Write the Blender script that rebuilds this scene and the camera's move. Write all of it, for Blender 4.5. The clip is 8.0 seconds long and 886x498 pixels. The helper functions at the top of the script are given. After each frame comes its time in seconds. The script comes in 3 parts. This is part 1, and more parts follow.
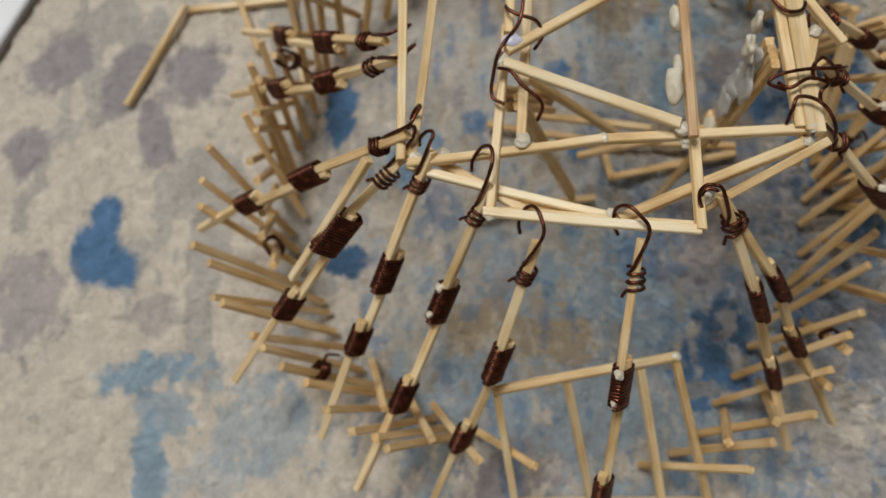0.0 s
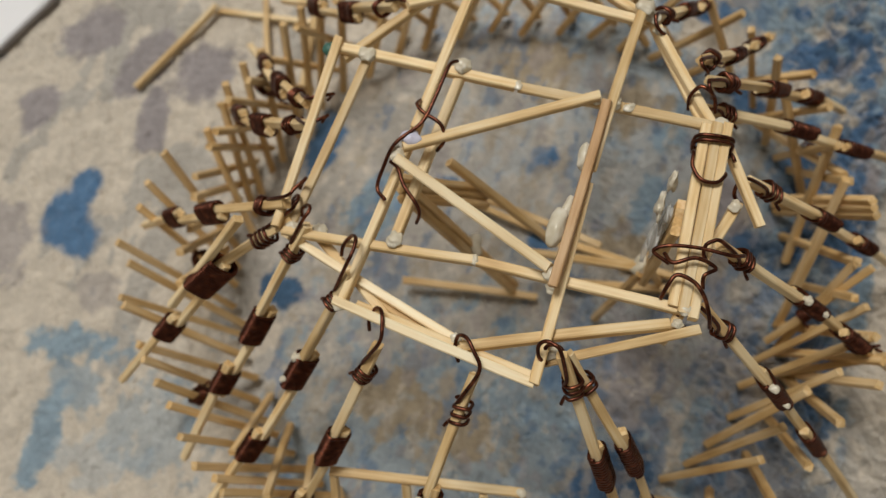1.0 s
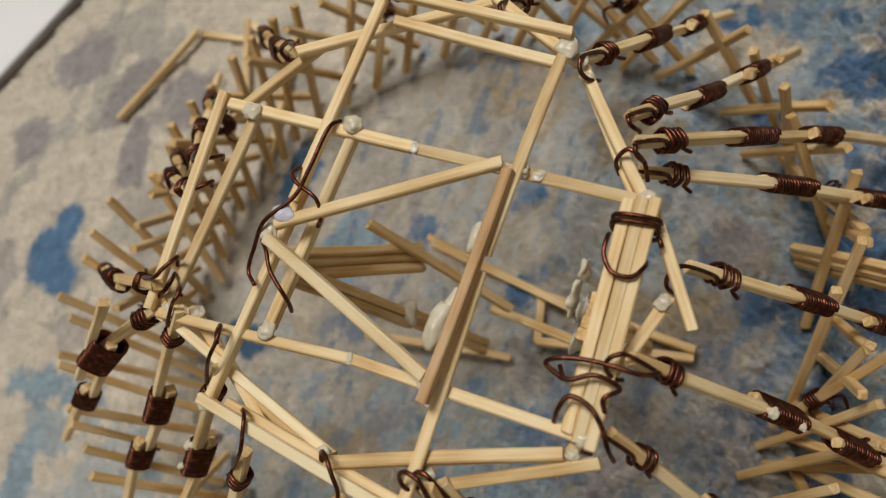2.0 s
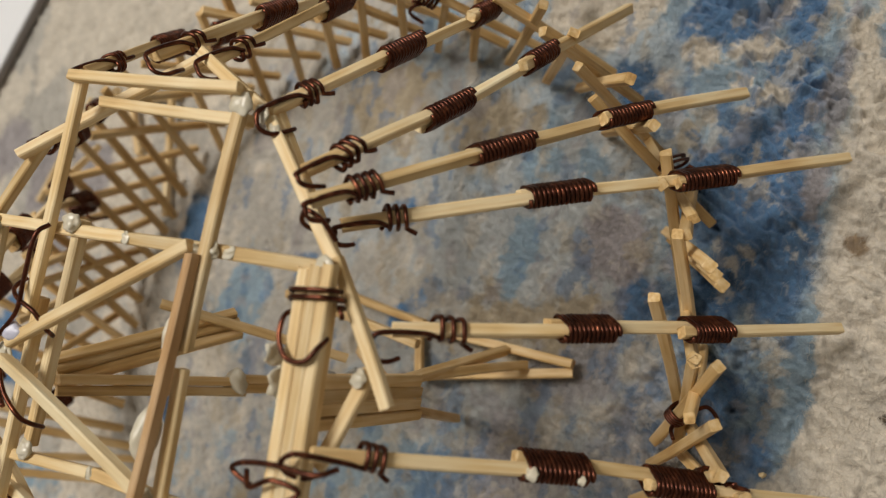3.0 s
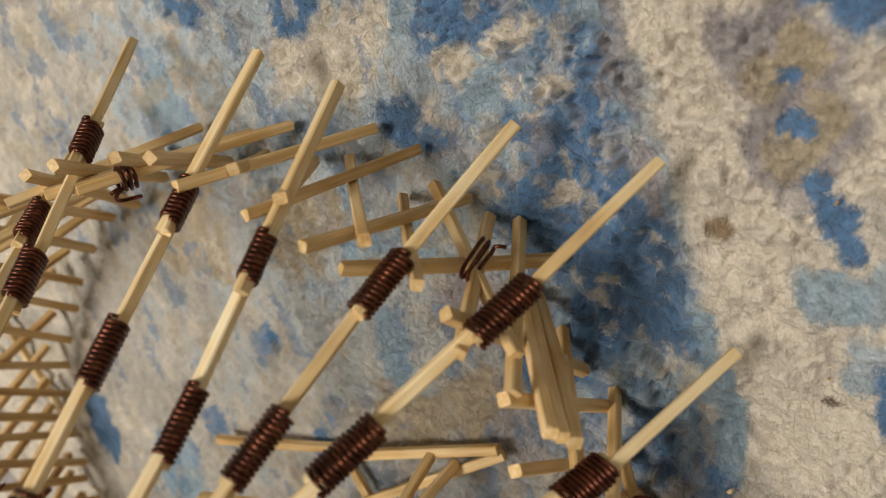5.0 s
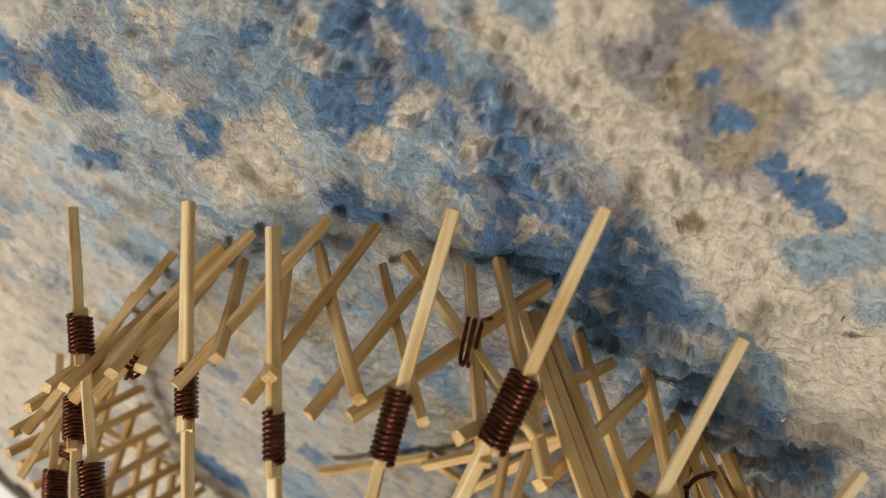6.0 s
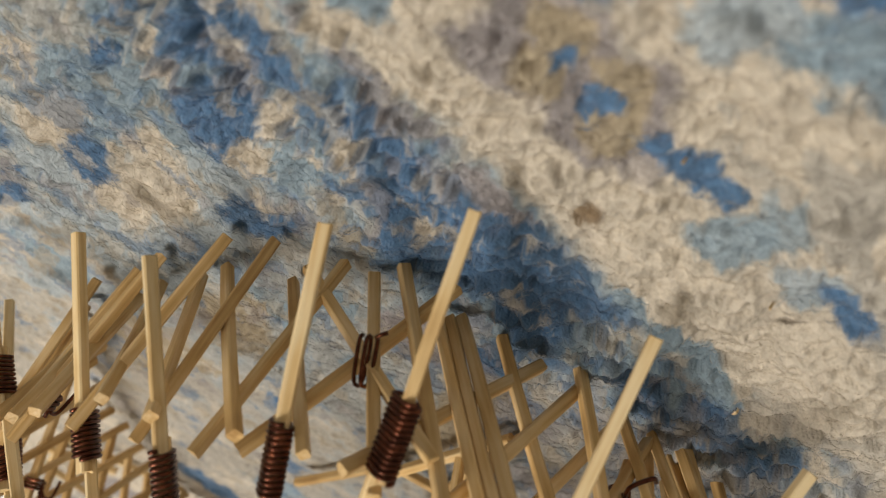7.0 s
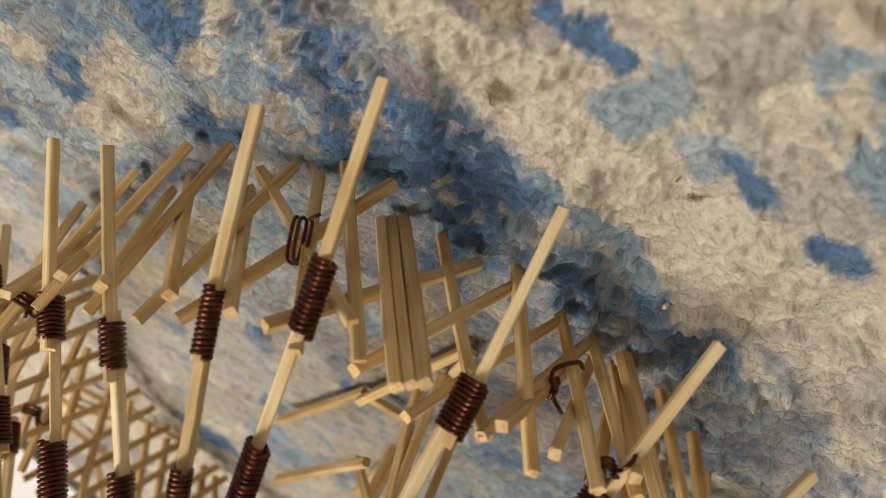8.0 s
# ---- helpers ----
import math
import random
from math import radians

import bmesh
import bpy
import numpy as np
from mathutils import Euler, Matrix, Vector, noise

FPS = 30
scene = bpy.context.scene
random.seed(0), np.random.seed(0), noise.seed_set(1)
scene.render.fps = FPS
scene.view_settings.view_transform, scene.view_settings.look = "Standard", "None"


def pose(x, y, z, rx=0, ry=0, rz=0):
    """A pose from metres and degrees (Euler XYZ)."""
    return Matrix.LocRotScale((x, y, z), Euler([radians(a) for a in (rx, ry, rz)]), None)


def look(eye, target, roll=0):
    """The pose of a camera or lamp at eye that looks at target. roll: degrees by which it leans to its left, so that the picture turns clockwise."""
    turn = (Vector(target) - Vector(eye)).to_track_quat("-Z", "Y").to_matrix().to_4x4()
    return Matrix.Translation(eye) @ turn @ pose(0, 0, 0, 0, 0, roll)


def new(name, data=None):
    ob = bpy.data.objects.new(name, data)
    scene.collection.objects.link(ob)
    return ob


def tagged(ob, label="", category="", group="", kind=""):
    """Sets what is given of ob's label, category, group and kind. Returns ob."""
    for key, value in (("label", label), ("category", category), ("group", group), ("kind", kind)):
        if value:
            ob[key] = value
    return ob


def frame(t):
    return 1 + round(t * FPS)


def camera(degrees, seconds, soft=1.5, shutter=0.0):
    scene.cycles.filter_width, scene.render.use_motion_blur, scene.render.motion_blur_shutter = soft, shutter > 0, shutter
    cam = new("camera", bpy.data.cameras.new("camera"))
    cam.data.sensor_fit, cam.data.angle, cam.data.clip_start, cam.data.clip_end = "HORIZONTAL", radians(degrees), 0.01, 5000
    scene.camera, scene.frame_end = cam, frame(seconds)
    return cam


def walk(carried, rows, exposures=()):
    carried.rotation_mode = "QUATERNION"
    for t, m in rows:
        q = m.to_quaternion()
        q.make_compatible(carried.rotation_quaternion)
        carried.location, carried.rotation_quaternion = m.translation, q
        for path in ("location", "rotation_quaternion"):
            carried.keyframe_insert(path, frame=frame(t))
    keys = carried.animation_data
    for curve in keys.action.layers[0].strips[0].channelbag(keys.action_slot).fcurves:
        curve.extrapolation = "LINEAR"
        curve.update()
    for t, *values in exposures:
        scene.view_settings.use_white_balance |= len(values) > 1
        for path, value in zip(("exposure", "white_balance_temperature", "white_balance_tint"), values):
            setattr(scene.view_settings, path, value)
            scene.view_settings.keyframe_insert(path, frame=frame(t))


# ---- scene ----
cam = camera(57.77, 8.0, soft=1.25)
PATH = [
    (0, (0.00321, 0.00651, 0.24211), (-0.00673, 0.06234, 0.05032), -9.03),
    (0.5, (0.02579, 0.02034, 0.24507), (-0.00027, 0.07541, 0.05458), -15.75),
    (1, (0.05295, 0.03579, 0.24007), (0.01530, 0.08699, 0.05044), -18.76),
    (1.2, (0.06136, 0.03690, 0.24316), (0.01829, 0.08733, 0.05448), -20.22),
    (2.3, (0.09997, 0.09393, 0.19959), (0.02269, 0.11930, 0.01688), -54.16),
    (2.5, (0.11472, 0.10107, 0.19207), (0.02955, 0.12232, 0.01236), -60.82),
    (3, (0.13752, 0.11539, 0.18107), (0.04388, 0.13156, 0.00508), -69.61),
    (3.5, (0.14442, 0.13693, 0.17264), (0.04764, 0.14410, -0.00224), -76.95),
    (4, (0.15482, 0.15927, 0.16818), (0.05443, 0.15120, -0.00461), -88.21),
    (4.5, (0.16528, 0.17575, 0.14299), (0.06291, 0.14133, -0.02534), -111.01),
    (4.7, (0.16168, 0.17634, 0.14063), (0.06337, 0.14359, -0.03043), -116.23),
    (5.8, (0.17983, 0.21347, 0.10625), (0.05800, 0.14296, -0.03582), -152.95),
    (6, (0.18743, 0.21609, 0.10357), (0.06029, 0.14414, -0.03302), -155.48),
    (6.5, (0.19661, 0.20591, 0.08955), (0.06073, 0.13827, -0.04068), -157.56),
    (7, (0.20137, 0.19696, 0.08427), (0.06143, 0.13137, -0.04267), -157.50),
    (7.5, (0.20543, 0.18673, 0.09184), (0.06245, 0.12812, -0.03514), -156.17),
    (8, (0.20949, 0.16956, 0.10001), (0.06526, 0.11887, -0.02894), -153.67),
]
walk(cam, [(t, look(eye, target, roll)) for t, eye, target, roll in PATH],
     exposures=[(0, -0.38, 5950, 10), (0.5, -0.43, 6200, 10), (1, -0.39, 6250, 10), (2.5, -0.42, 6400, 10), (3.5, -0.13, 6350, 10), (4, -0.20, 6350, 10), (4.5, -0.09, 6500, 10), (6, 0.05, 6600, 10), (7, 0.07, 6650, 10), (8, 0.12, 6800, 10)])
cam.data.dof.use_dof, cam.data.dof.focus_distance, cam.data.dof.aperture_fstop = True, 0.148, 15.5

# ---- world and lights ----
world = bpy.data.worlds.new("world")
scene.world = world
world.use_nodes = True
world.node_tree.nodes["Background"].inputs[0].default_value = (0.9, 0.95, 1.0, 1)
world.node_tree.nodes["Background"].inputs[1].default_value = 0.3


def area_lamp(name, eye, target, size, watts, colour):
    data = bpy.data.lights.new(name, "AREA")
    data.shape, data.size, data.energy, data.color = "DISK", size, watts, colour
    ob = new(name, data)
    ob.matrix_world = look(eye, target)
    return ob


area_lamp("ceiling_lamp_light", (-0.45, 0.55, 2.33), (0.03, 0.1, 0.0), 0.95, 60.0, (1.0, 0.955, 0.89))

# ---- materials ----


def material(name, rough=0.6, metal=0.0):
    m = bpy.data.materials.new(name)
    m.use_nodes = True
    b = m.node_tree.nodes["Principled BSDF"]
    b.inputs["Roughness"].default_value, b.inputs["Metallic"].default_value = rough, metal
    return m, m.node_tree, b


def node(tree, kind, **values):
    n = tree.nodes.new(kind)
    for key, value in values.items():
        n.inputs[key.replace("_", " ")].default_value = value
    return n


def ramp(tree, stops):
    n = tree.nodes.new("ShaderNodeValToRGB")
    while len(n.color_ramp.elements) < len(stops):
        n.color_ramp.elements.new(0.5)
    for e, (at, colour) in zip(n.color_ramp.elements, stops):
        e.position, e.color = at, (*colour, 1)
    return n


def noise_at(tree, scale, detail=3.0, stretch=(1, 1, 1), coord="Object", shift=None):
    tc = tree.nodes.new("ShaderNodeTexCoord")
    mp = tree.nodes.new("ShaderNodeMapping")
    mp.inputs["Scale"].default_value = stretch
    tree.links.new(tc.outputs[coord], mp.inputs["Vector"])
    if shift is not None:
        tree.links.new(shift, mp.inputs["Location"])
    n = node(tree, "ShaderNodeTexNoise", Scale=scale, Detail=detail)
    tree.links.new(mp.outputs["Vector"], n.inputs["Vector"])
    return n


def wood(name, dark, mid, light, rough=0.55):
    m, tree, b = material(name, rough)
    info = tree.nodes.new("ShaderNodeObjectInfo")
    off = node(tree, "ShaderNodeVectorMath")
    off.operation = "SCALE"
    off.inputs[0].default_value = (3.1, 1.7, 2.3)
    tree.links.new(info.outputs["Random"], off.inputs["Scale"])
    grain = noise_at(tree, 1.0, 4.0, (1100, 1100, 55), shift=off.outputs[0])
    blotch = noise_at(tree, 1.0, 2.0, (160, 160, 60), shift=off.outputs[0])
    col = ramp(tree, [(0.30, dark), (0.45, mid), (0.60, light)])
    mixf = node(tree, "ShaderNodeMath")
    mixf.operation = "MULTIPLY_ADD"
    mixf.inputs[1].default_value, mixf.inputs[2].default_value = 0.45, 0.0
    tree.links.new(grain.outputs["Fac"], mixf.inputs[0])
    add = node(tree, "ShaderNodeMath")
    add.operation = "MULTIPLY_ADD"
    add.inputs[1].default_value = 0.55
    tree.links.new(blotch.outputs["Fac"], add.inputs[0])
    tree.links.new(mixf.outputs[0], add.inputs[2])
    tree.links.new(add.outputs[0], col.inputs[0])
    hsv = tree.nodes.new("ShaderNodeHueSaturation")
    vary = node(tree, "ShaderNodeMapRange")
    vary.inputs["To Min"].default_value, vary.inputs["To Max"].default_value = 0.82, 1.10
    tree.links.new(info.outputs["Random"], vary.inputs["Value"])
    tree.links.new(vary.outputs[0], hsv.inputs["Value"])
    tree.links.new(col.outputs[0], hsv.inputs["Color"])
    tree.links.new(hsv.outputs[0], b.inputs["Base Color"])
    bump = node(tree, "ShaderNodeBump", Strength=0.4, Distance=0.0003)
    tree.links.new(grain.outputs["Fac"], bump.inputs["Height"])
    tree.links.new(bump.outputs[0], b.inputs["Normal"])
    b.inputs["Specular IOR Level"].default_value = 0.35
    return m


PALE = wood("pale_poplar", (0.50, 0.30, 0.115), (0.74, 0.53, 0.255), (0.86, 0.70, 0.43))
# a paler, slightly smoother variant for single sticks
PALER = wood("paler_poplar", (0.62, 0.44, 0.21), (0.82, 0.655, 0.385), (0.88, 0.78, 0.54), 0.42)
# browner wood of the ring, used inside the tower as well
WARM = wood("warm_poplar", (0.42, 0.235, 0.08), (0.66, 0.435, 0.18), (0.80, 0.60, 0.33))
BROWN = wood("brown_stained_wood", (0.38, 0.21, 0.085), (0.57, 0.35, 0.165), (0.66, 0.45, 0.25))

WIRE, wt, wb = material("enamelled_copper", 0.33, 0.9)
wn = noise_at(wt, 600.0, 2.0)
wr = ramp(wt, [(0.3, (0.05, 0.017, 0.011)), (0.58, (0.12, 0.040, 0.022)), (0.8, (0.34, 0.12, 0.06))])
wt.links.new(wn.outputs["Fac"], wr.inputs[0])
wt.links.new(wr.outputs[0], wb.inputs["Base Color"])

GLUE, gt, gb = material("white_glue", 0.28)
gn = noise_at(gt, 300.0, 2.0)
gr = ramp(gt, [(0.3, (0.58, 0.52, 0.38)), (0.7, (0.74, 0.70, 0.58))])
gt.links.new(gn.outputs["Fac"], gr.inputs[0])
gt.links.new(gr.outputs[0], gb.inputs["Base Color"])
gb.inputs["Subsurface Weight"].default_value = 0.15
gb.inputs["Subsurface Radius"].default_value = (0.001, 0.001, 0.001)

FILM, ft, fb = material("glue_film", 0.25)
fb.inputs["Base Color"].default_value = (0.66, 0.66, 0.62, 1)
fb.inputs["Alpha"].default_value = 0.6

LILAC = material("lilac_glue", 0.35)[0]
LILAC.node_tree.nodes["Principled BSDF"].inputs["Base Color"].default_value = (0.62, 0.62, 0.74, 1)
GREEN = material("green_scrap", 0.5)[0]
GREEN.node_tree.nodes["Principled BSDF"].inputs["Base Color"].default_value = (0.04, 0.13, 0.10, 1)


def plain(name, a, b_, scale, rough):
    m, tree, b = material(name, rough)
    n = noise_at(tree, scale, 4.0)
    r = ramp(tree, [(0.3, a), (0.7, b_)])
    tree.links.new(n.outputs["Fac"], r.inputs[0])
    tree.links.new(r.outputs[0], b.inputs["Base Color"])
    return m


WALL = plain("wall_paint", (0.50, 0.48, 0.44), (0.56, 0.54, 0.50), 3.0, 0.8)
CEILING = plain("ceiling_paint", (0.80, 0.79, 0.76), (0.84, 0.83, 0.80), 3.0, 0.85)
FLOOR = plain("floor_boards", (0.22, 0.15, 0.09), (0.32, 0.22, 0.14), 6.0, 0.45)
SHEET = plain("white_laminate", (0.80, 0.81, 0.83), (0.84, 0.85, 0.87), 12.0, 0.4)
EDGE = plain("grey_edge_strip", (0.20, 0.18, 0.17), (0.28, 0.26, 0.25), 40.0, 0.6)
GLOW = bpy.data.materials.new("lamp_diffuser")
GLOW.use_nodes = True
GLOW.node_tree.nodes["Principled BSDF"].inputs["Base Color"].default_value = (0.9, 0.88, 0.82, 1)
GLOW.node_tree.nodes["Principled BSDF"].inputs["Emission Color"].default_value = (1.0, 0.9, 0.76, 1)
GLOW.node_tree.nodes["Principled BSDF"].inputs["Emission Strength"].default_value = 4.0

# rug: colour from the knots' own dye, plus fibre grain
RUG, rt, rb_ = material("wool_pile", 0.95)
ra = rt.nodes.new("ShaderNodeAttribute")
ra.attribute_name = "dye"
rn = noise_at(rt, 1.0, 5.0, (2400, 1700, 2400))
rm = node(rt, "ShaderNodeMapRange")
rm.inputs["From Min"].default_value, rm.inputs["From Max"].default_value = 0.3, 0.7
rm.inputs["To Min"].default_value, rm.inputs["To Max"].default_value = 0.89, 1.11
rt.links.new(rn.outputs["Fac"], rm.inputs["Value"])
rh = rt.nodes.new("ShaderNodeHueSaturation")
rt.links.new(rm.outputs[0], rh.inputs["Value"])
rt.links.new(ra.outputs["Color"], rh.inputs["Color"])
rt.links.new(rh.outputs[0], rb_.inputs["Base Color"])
rbump = node(rt, "ShaderNodeBump", Strength=0.6, Distance=0.0004)
rt.links.new(rn.outputs["Fac"], rbump.inputs["Height"])
rt.links.new(rbump.outputs[0], rb_.inputs["Normal"])
rb_.inputs["Sheen Weight"].default_value = 0.25
rb_.inputs["Sheen Roughness"].default_value = 0.6
rb_.inputs["Specular IOR Level"].default_value = 0.1

# ---- building helpers (millimetres) ----
MM = 0.001


def mm(p):
    return Vector(p) * MM


def thing(name, at, label, category, group="", kind=""):
    ob = new(name)
    ob.empty_display_size = 0.01
    ob.matrix_basis = Matrix.Translation(mm(at))
    return tagged(ob, label, category, group, kind)


def hang(name, data, mat, parent, m, label=""):
    """Links a mesh at the world pose m as a part of parent."""
    ob = new(name, data)
    if mat is not None and not data.materials:
        data.materials.append(mat)
    ob.matrix_basis = m
    if parent is not None:
        ob.parent = parent
        base = parent.matrix_basis if parent.parent is None else parent.parent.matrix_basis @ parent.matrix_parent_inverse @ parent.matrix_basis
        ob.matrix_parent_inverse = base.inverted()
    if label:
        ob["label"] = label
    return ob


def stick_mesh(length, w, rng, split=False):
    """A split-wood match blank along z: chamfered square section, a little bent and tapered, with rough ends."""
    h, c = w / 2, w * 0.13
    ring = [(h, h - c), (h - c, h), (-h + c, h), (-h, h - c), (-h, -h + c), (-h + c, -h), (h - c, -h), (h, -h + c)]
    bm = bmesh.new()
    rows = []
    bend = (rng.uniform(-0.25, 0.25), rng.uniform(-0.25, 0.25))
    kx, ky = rng.uniform(0.90, 1.06), rng.uniform(0.90, 1.06)
    for i in range(5):
        f = i / 4
        sx, sy = kx + rng.uniform(-0.03, 0.03), ky + rng.uniform(-0.03, 0.03)
        ox, oy = bend[0] * 4 * f * (1 - f), bend[1] * 4 * f * (1 - f)
        if split and 0 < i < 4:
            sx *= 0.8
        row = []
        for x, y in ring:
            z = f * length
            if i in (0, 4):
                z += rng.uniform(-0.22, 0.22) + (x * rng.uniform(-0.15, 0.15))
            row.append(bm.verts.new((MM * (x * sx + ox), MM * (y * sy + oy), MM * z)))
        rows.append(row)
    for a, b in zip(rows, rows[1:]):
        for i in range(8):
            bm.faces.new((a[i], a[(i + 1) % 8], b[(i + 1) % 8], b[i]))
    bm.faces.new(rows[0][::-1])
    bm.faces.new(rows[-1])
    me = bpy.data.meshes.new("stick")
    bm.to_mesh(me)
    bm.free()
    return me


RNG = random.Random(7)


def along(a, b, side=None):
    """A pose at a with z towards b; side fixes the turn about it."""
    z = (Vector(b) - Vector(a)).normalized()
    ref = Vector(side) if side is not None else Vector((0, 0, 1))
    if abs(z.dot(ref.normalized())) > 0.98:
        ref = Vector((1, 0, 0))
    x = (ref - z * ref.dot(z)).normalized()
    y = z.cross(x)
    m = Matrix((x, y, z)).transposed().to_4x4()
    return Matrix.Translation(mm(a)) @ m


def stick(parent, a, b, w=2.08, mat=None, turn=None, name="stick", label="", split=False):
    a, b = Vector(a), Vector(b)
    m = along(a, b) @ pose(0, 0, 0, 0, 0, RNG.uniform(-14, 14) if turn is None else turn)
    return hang(name, stick_mesh((b - a).length, w, RNG, split), mat or PALE, parent, m, label)


def tube(points, radius, sides=6):
    """A round wire through the given points (mm), as a mesh in metres round the first point."""
    o = Vector(points[0])
    pts = [Vector(p) - o for p in points]
    bm = bmesh.new()
    rows, normal = [], None
    for i, p in enumerate(pts):
        t = (pts[min(i + 1, len(pts) - 1)] - pts[max(i - 1, 0)]).normalized()
        if normal is None:
            normal = t.orthogonal().normalized()
        normal = (normal - t * normal.dot(t))
        normal = normal.normalized() if normal.length > 1e-6 else t.orthogonal().normalized()
        side = t.cross(normal)
        rows.append([bm.verts.new(MM * (p + radius * (math.cos(k * math.tau / sides) * normal + math.sin(k * math.tau / sides) * side))) for k in range(sides)])
    for a, b in zip(rows, rows[1:]):
        for k in range(sides):
            bm.faces.new((a[k], a[(k + 1) % sides], b[(k + 1) % sides], b[k])).smooth = True
    bm.faces.new(rows[0][::-1])
    bm.faces.new(rows[-1])
    me = bpy.data.meshes.new("wire")
    bm.to_mesh(me)
    bm.free()
    return me, Matrix.Translation(mm(o))


def smooth_line(pts, steps=7):
    """A Catmull-Rom line through the points."""
    p = [Vector(q) for q in pts]
    p = [2 * p[0] - p[1], *p, 2 * p[-1] - p[-2]]
    out = []
    for a, b, c, d in zip(p, p[1:], p[2:], p[3:]):
        for i in range(steps):
            t = i / steps
            out.append(0.5 * (2 * b + (c - a) * t + (2 * a - 5 * b + 4 * c - d) * t * t + (3 * b - a - 3 * c + d) * t ** 3))
    out.append(p[-2])
    return out


def wire(parent, pts, radius=0.42, name="wire", label=""):
    me, m = tube(smooth_line(pts), radius)
    return hang(name, me, WIRE, parent, m, label)


def coil(parent, centre, axis, wide, length, half_a, half_b, radius=0.40, pitch=0.84, name="coil", tails=False):
    """A tight wire winding round sticks that lie side by side along wide."""
    axis = Vector(axis).normalized()
    wide = Vector(wide)
    wide = (wide - axis * wide.dot(axis)).normalized()
    high = axis.cross(wide)
    turns = max(2, round(length / pitch))
    pts, per = [], 16
    for i in range(turns * per + 1):
        a = i / per * math.tau
        ca, sa = math.cos(a), math.sin(a)
        ex = 0.62
        loose = RNG.uniform(-0.05, 0.05)
        x = (half_a + radius + loose) * math.copysign(abs(ca) ** ex, ca)
        y = (half_b + radius + loose) * math.copysign(abs(sa) ** ex, sa)
        pts.append(Vector(centre) + wide * x + high * y + axis * (i / (turns * per) - 0.5) * length)
    if tails:
        end, out = pts[-1], (pts[-1] - Vector(centre) - axis * length / 2).normalized()
        pts += [end + axis * 0.8 + out * 0.5, end + axis * 1.7 + out * 0.9]
    me, m = tube(pts, radius, 5)
    return hang(name, me, WIRE, parent, m)


def lump(parent, at, r, squash=(1, 1, 0.75), mat=None, name="glue_blob", seed=0, rough=0.28):
    bm = bmesh.new()
    bmesh.ops.create_icosphere(bm, subdivisions=3, radius=1)
    for v in bm.verts:
        d = 1 + rough * noise.noise(v.co * 1.3 + Vector((seed * 3.7, seed * 1.3, 5))) + 0.08 * noise.noise(v.co * 4 + Vector((seed, 0, 0)))
        v.co = Vector((v.co.x * squash[0], v.co.y * squash[1], v.co.z * squash[2])) * (d * r * MM)
    for f in bm.faces:
        f.smooth = True
    me = bpy.data.meshes.new(name)
    bm.to_mesh(me)
    bm.free()
    return hang(name, me, mat or GLUE, parent, Matrix.Translation(mm(at)))


def box(name, lo, hi, mat, bevel=0.0, label="", kind="structure", category=""):
    bm = bmesh.new()
    bmesh.ops.create_cube(bm, size=1)
    for v in bm.verts:
        v.co = Vector([(lo[i] if v.co[i] < 0 else hi[i]) for i in range(3)])
    if bevel:
        bmesh.ops.bevel(bm, geom=bm.edges[:], offset=bevel, segments=2, affect="EDGES")
    me = bpy.data.meshes.new(name)
    bm.to_mesh(me)
    bm.free()
    me.materials.append(mat)
    ob = new(name, me)
    return tagged(ob, label, category, "", kind)


# ---- room ----
box("floor", (-2.0, -1.8, -0.06), (2.2, 2.2, -0.012), FLOOR, label="brown wooden floor under the rug", category="floor")
box("wall_north", (-2.0, 2.2, -0.06), (2.2, 2.3, 2.5), WALL, label="plain off-white painted wall", category="wall")
box("wall_south", (-2.0, -1.9, -0.06), (2.2, -1.8, 2.5), WALL, label="plain off-white painted wall", category="wall")
box("wall_east", (2.2, -1.9, -0.06), (2.3, 2.3, 2.5), WALL, label="plain off-white painted wall", category="wall")
box("wall_west", (-2.1, -1.9, -0.06), (-2.0, 2.3, 2.5), WALL, label="plain off-white painted wall", category="wall")
box("ceiling", (-2.1, -1.9, 2.5), (2.3, 2.3, 2.6), CEILING, label="plain white painted ceiling", category="ceiling")

lamp = thing("ceiling_lamp", (-450, 550, 2500), "round white ceiling lamp, lit, with frosted diffuser", "ceiling lamp")


def disc(r, z0, z1, segs=40):
    bm = bmesh.new()
    bmesh.ops.create_cone(bm, cap_ends=True, segments=segs, radius1=r * 0.94, radius2=r, depth=z1 - z0)
    me = bpy.data.meshes.new("disc")
    bm.to_mesh(me)
    bm.free()
    return me, pose(-0.45, 0.55, (z0 + z1) / 2)


for nm_, r_, z0_, z1_, mt_ in (("lamp_base", 0.44, 2.46, 2.50, SHEET), ("diffuser", 0.50, 2.38, 2.46, GLOW)):
    me_, m_ = disc(r_, z0_, z1_)
    hang(nm_, me_, mt_, lamp, m_)

# ---- rug ----
CREAM, LIGHT, BLUE, DEEP = (0.56, 0.505, 0.42), (0.245, 0.325, 0.385), (0.083, 0.168, 0.295), (0.055, 0.112, 0.195)
MAUVE, TAN, BEIGE, SKY = (0.30, 0.275, 0.275), (0.37, 0.31, 0.22), (0.42, 0.395, 0.35), (0.37, 0.42, 0.45)
TABLE = np.random.RandomState(3).rand(256, 256)


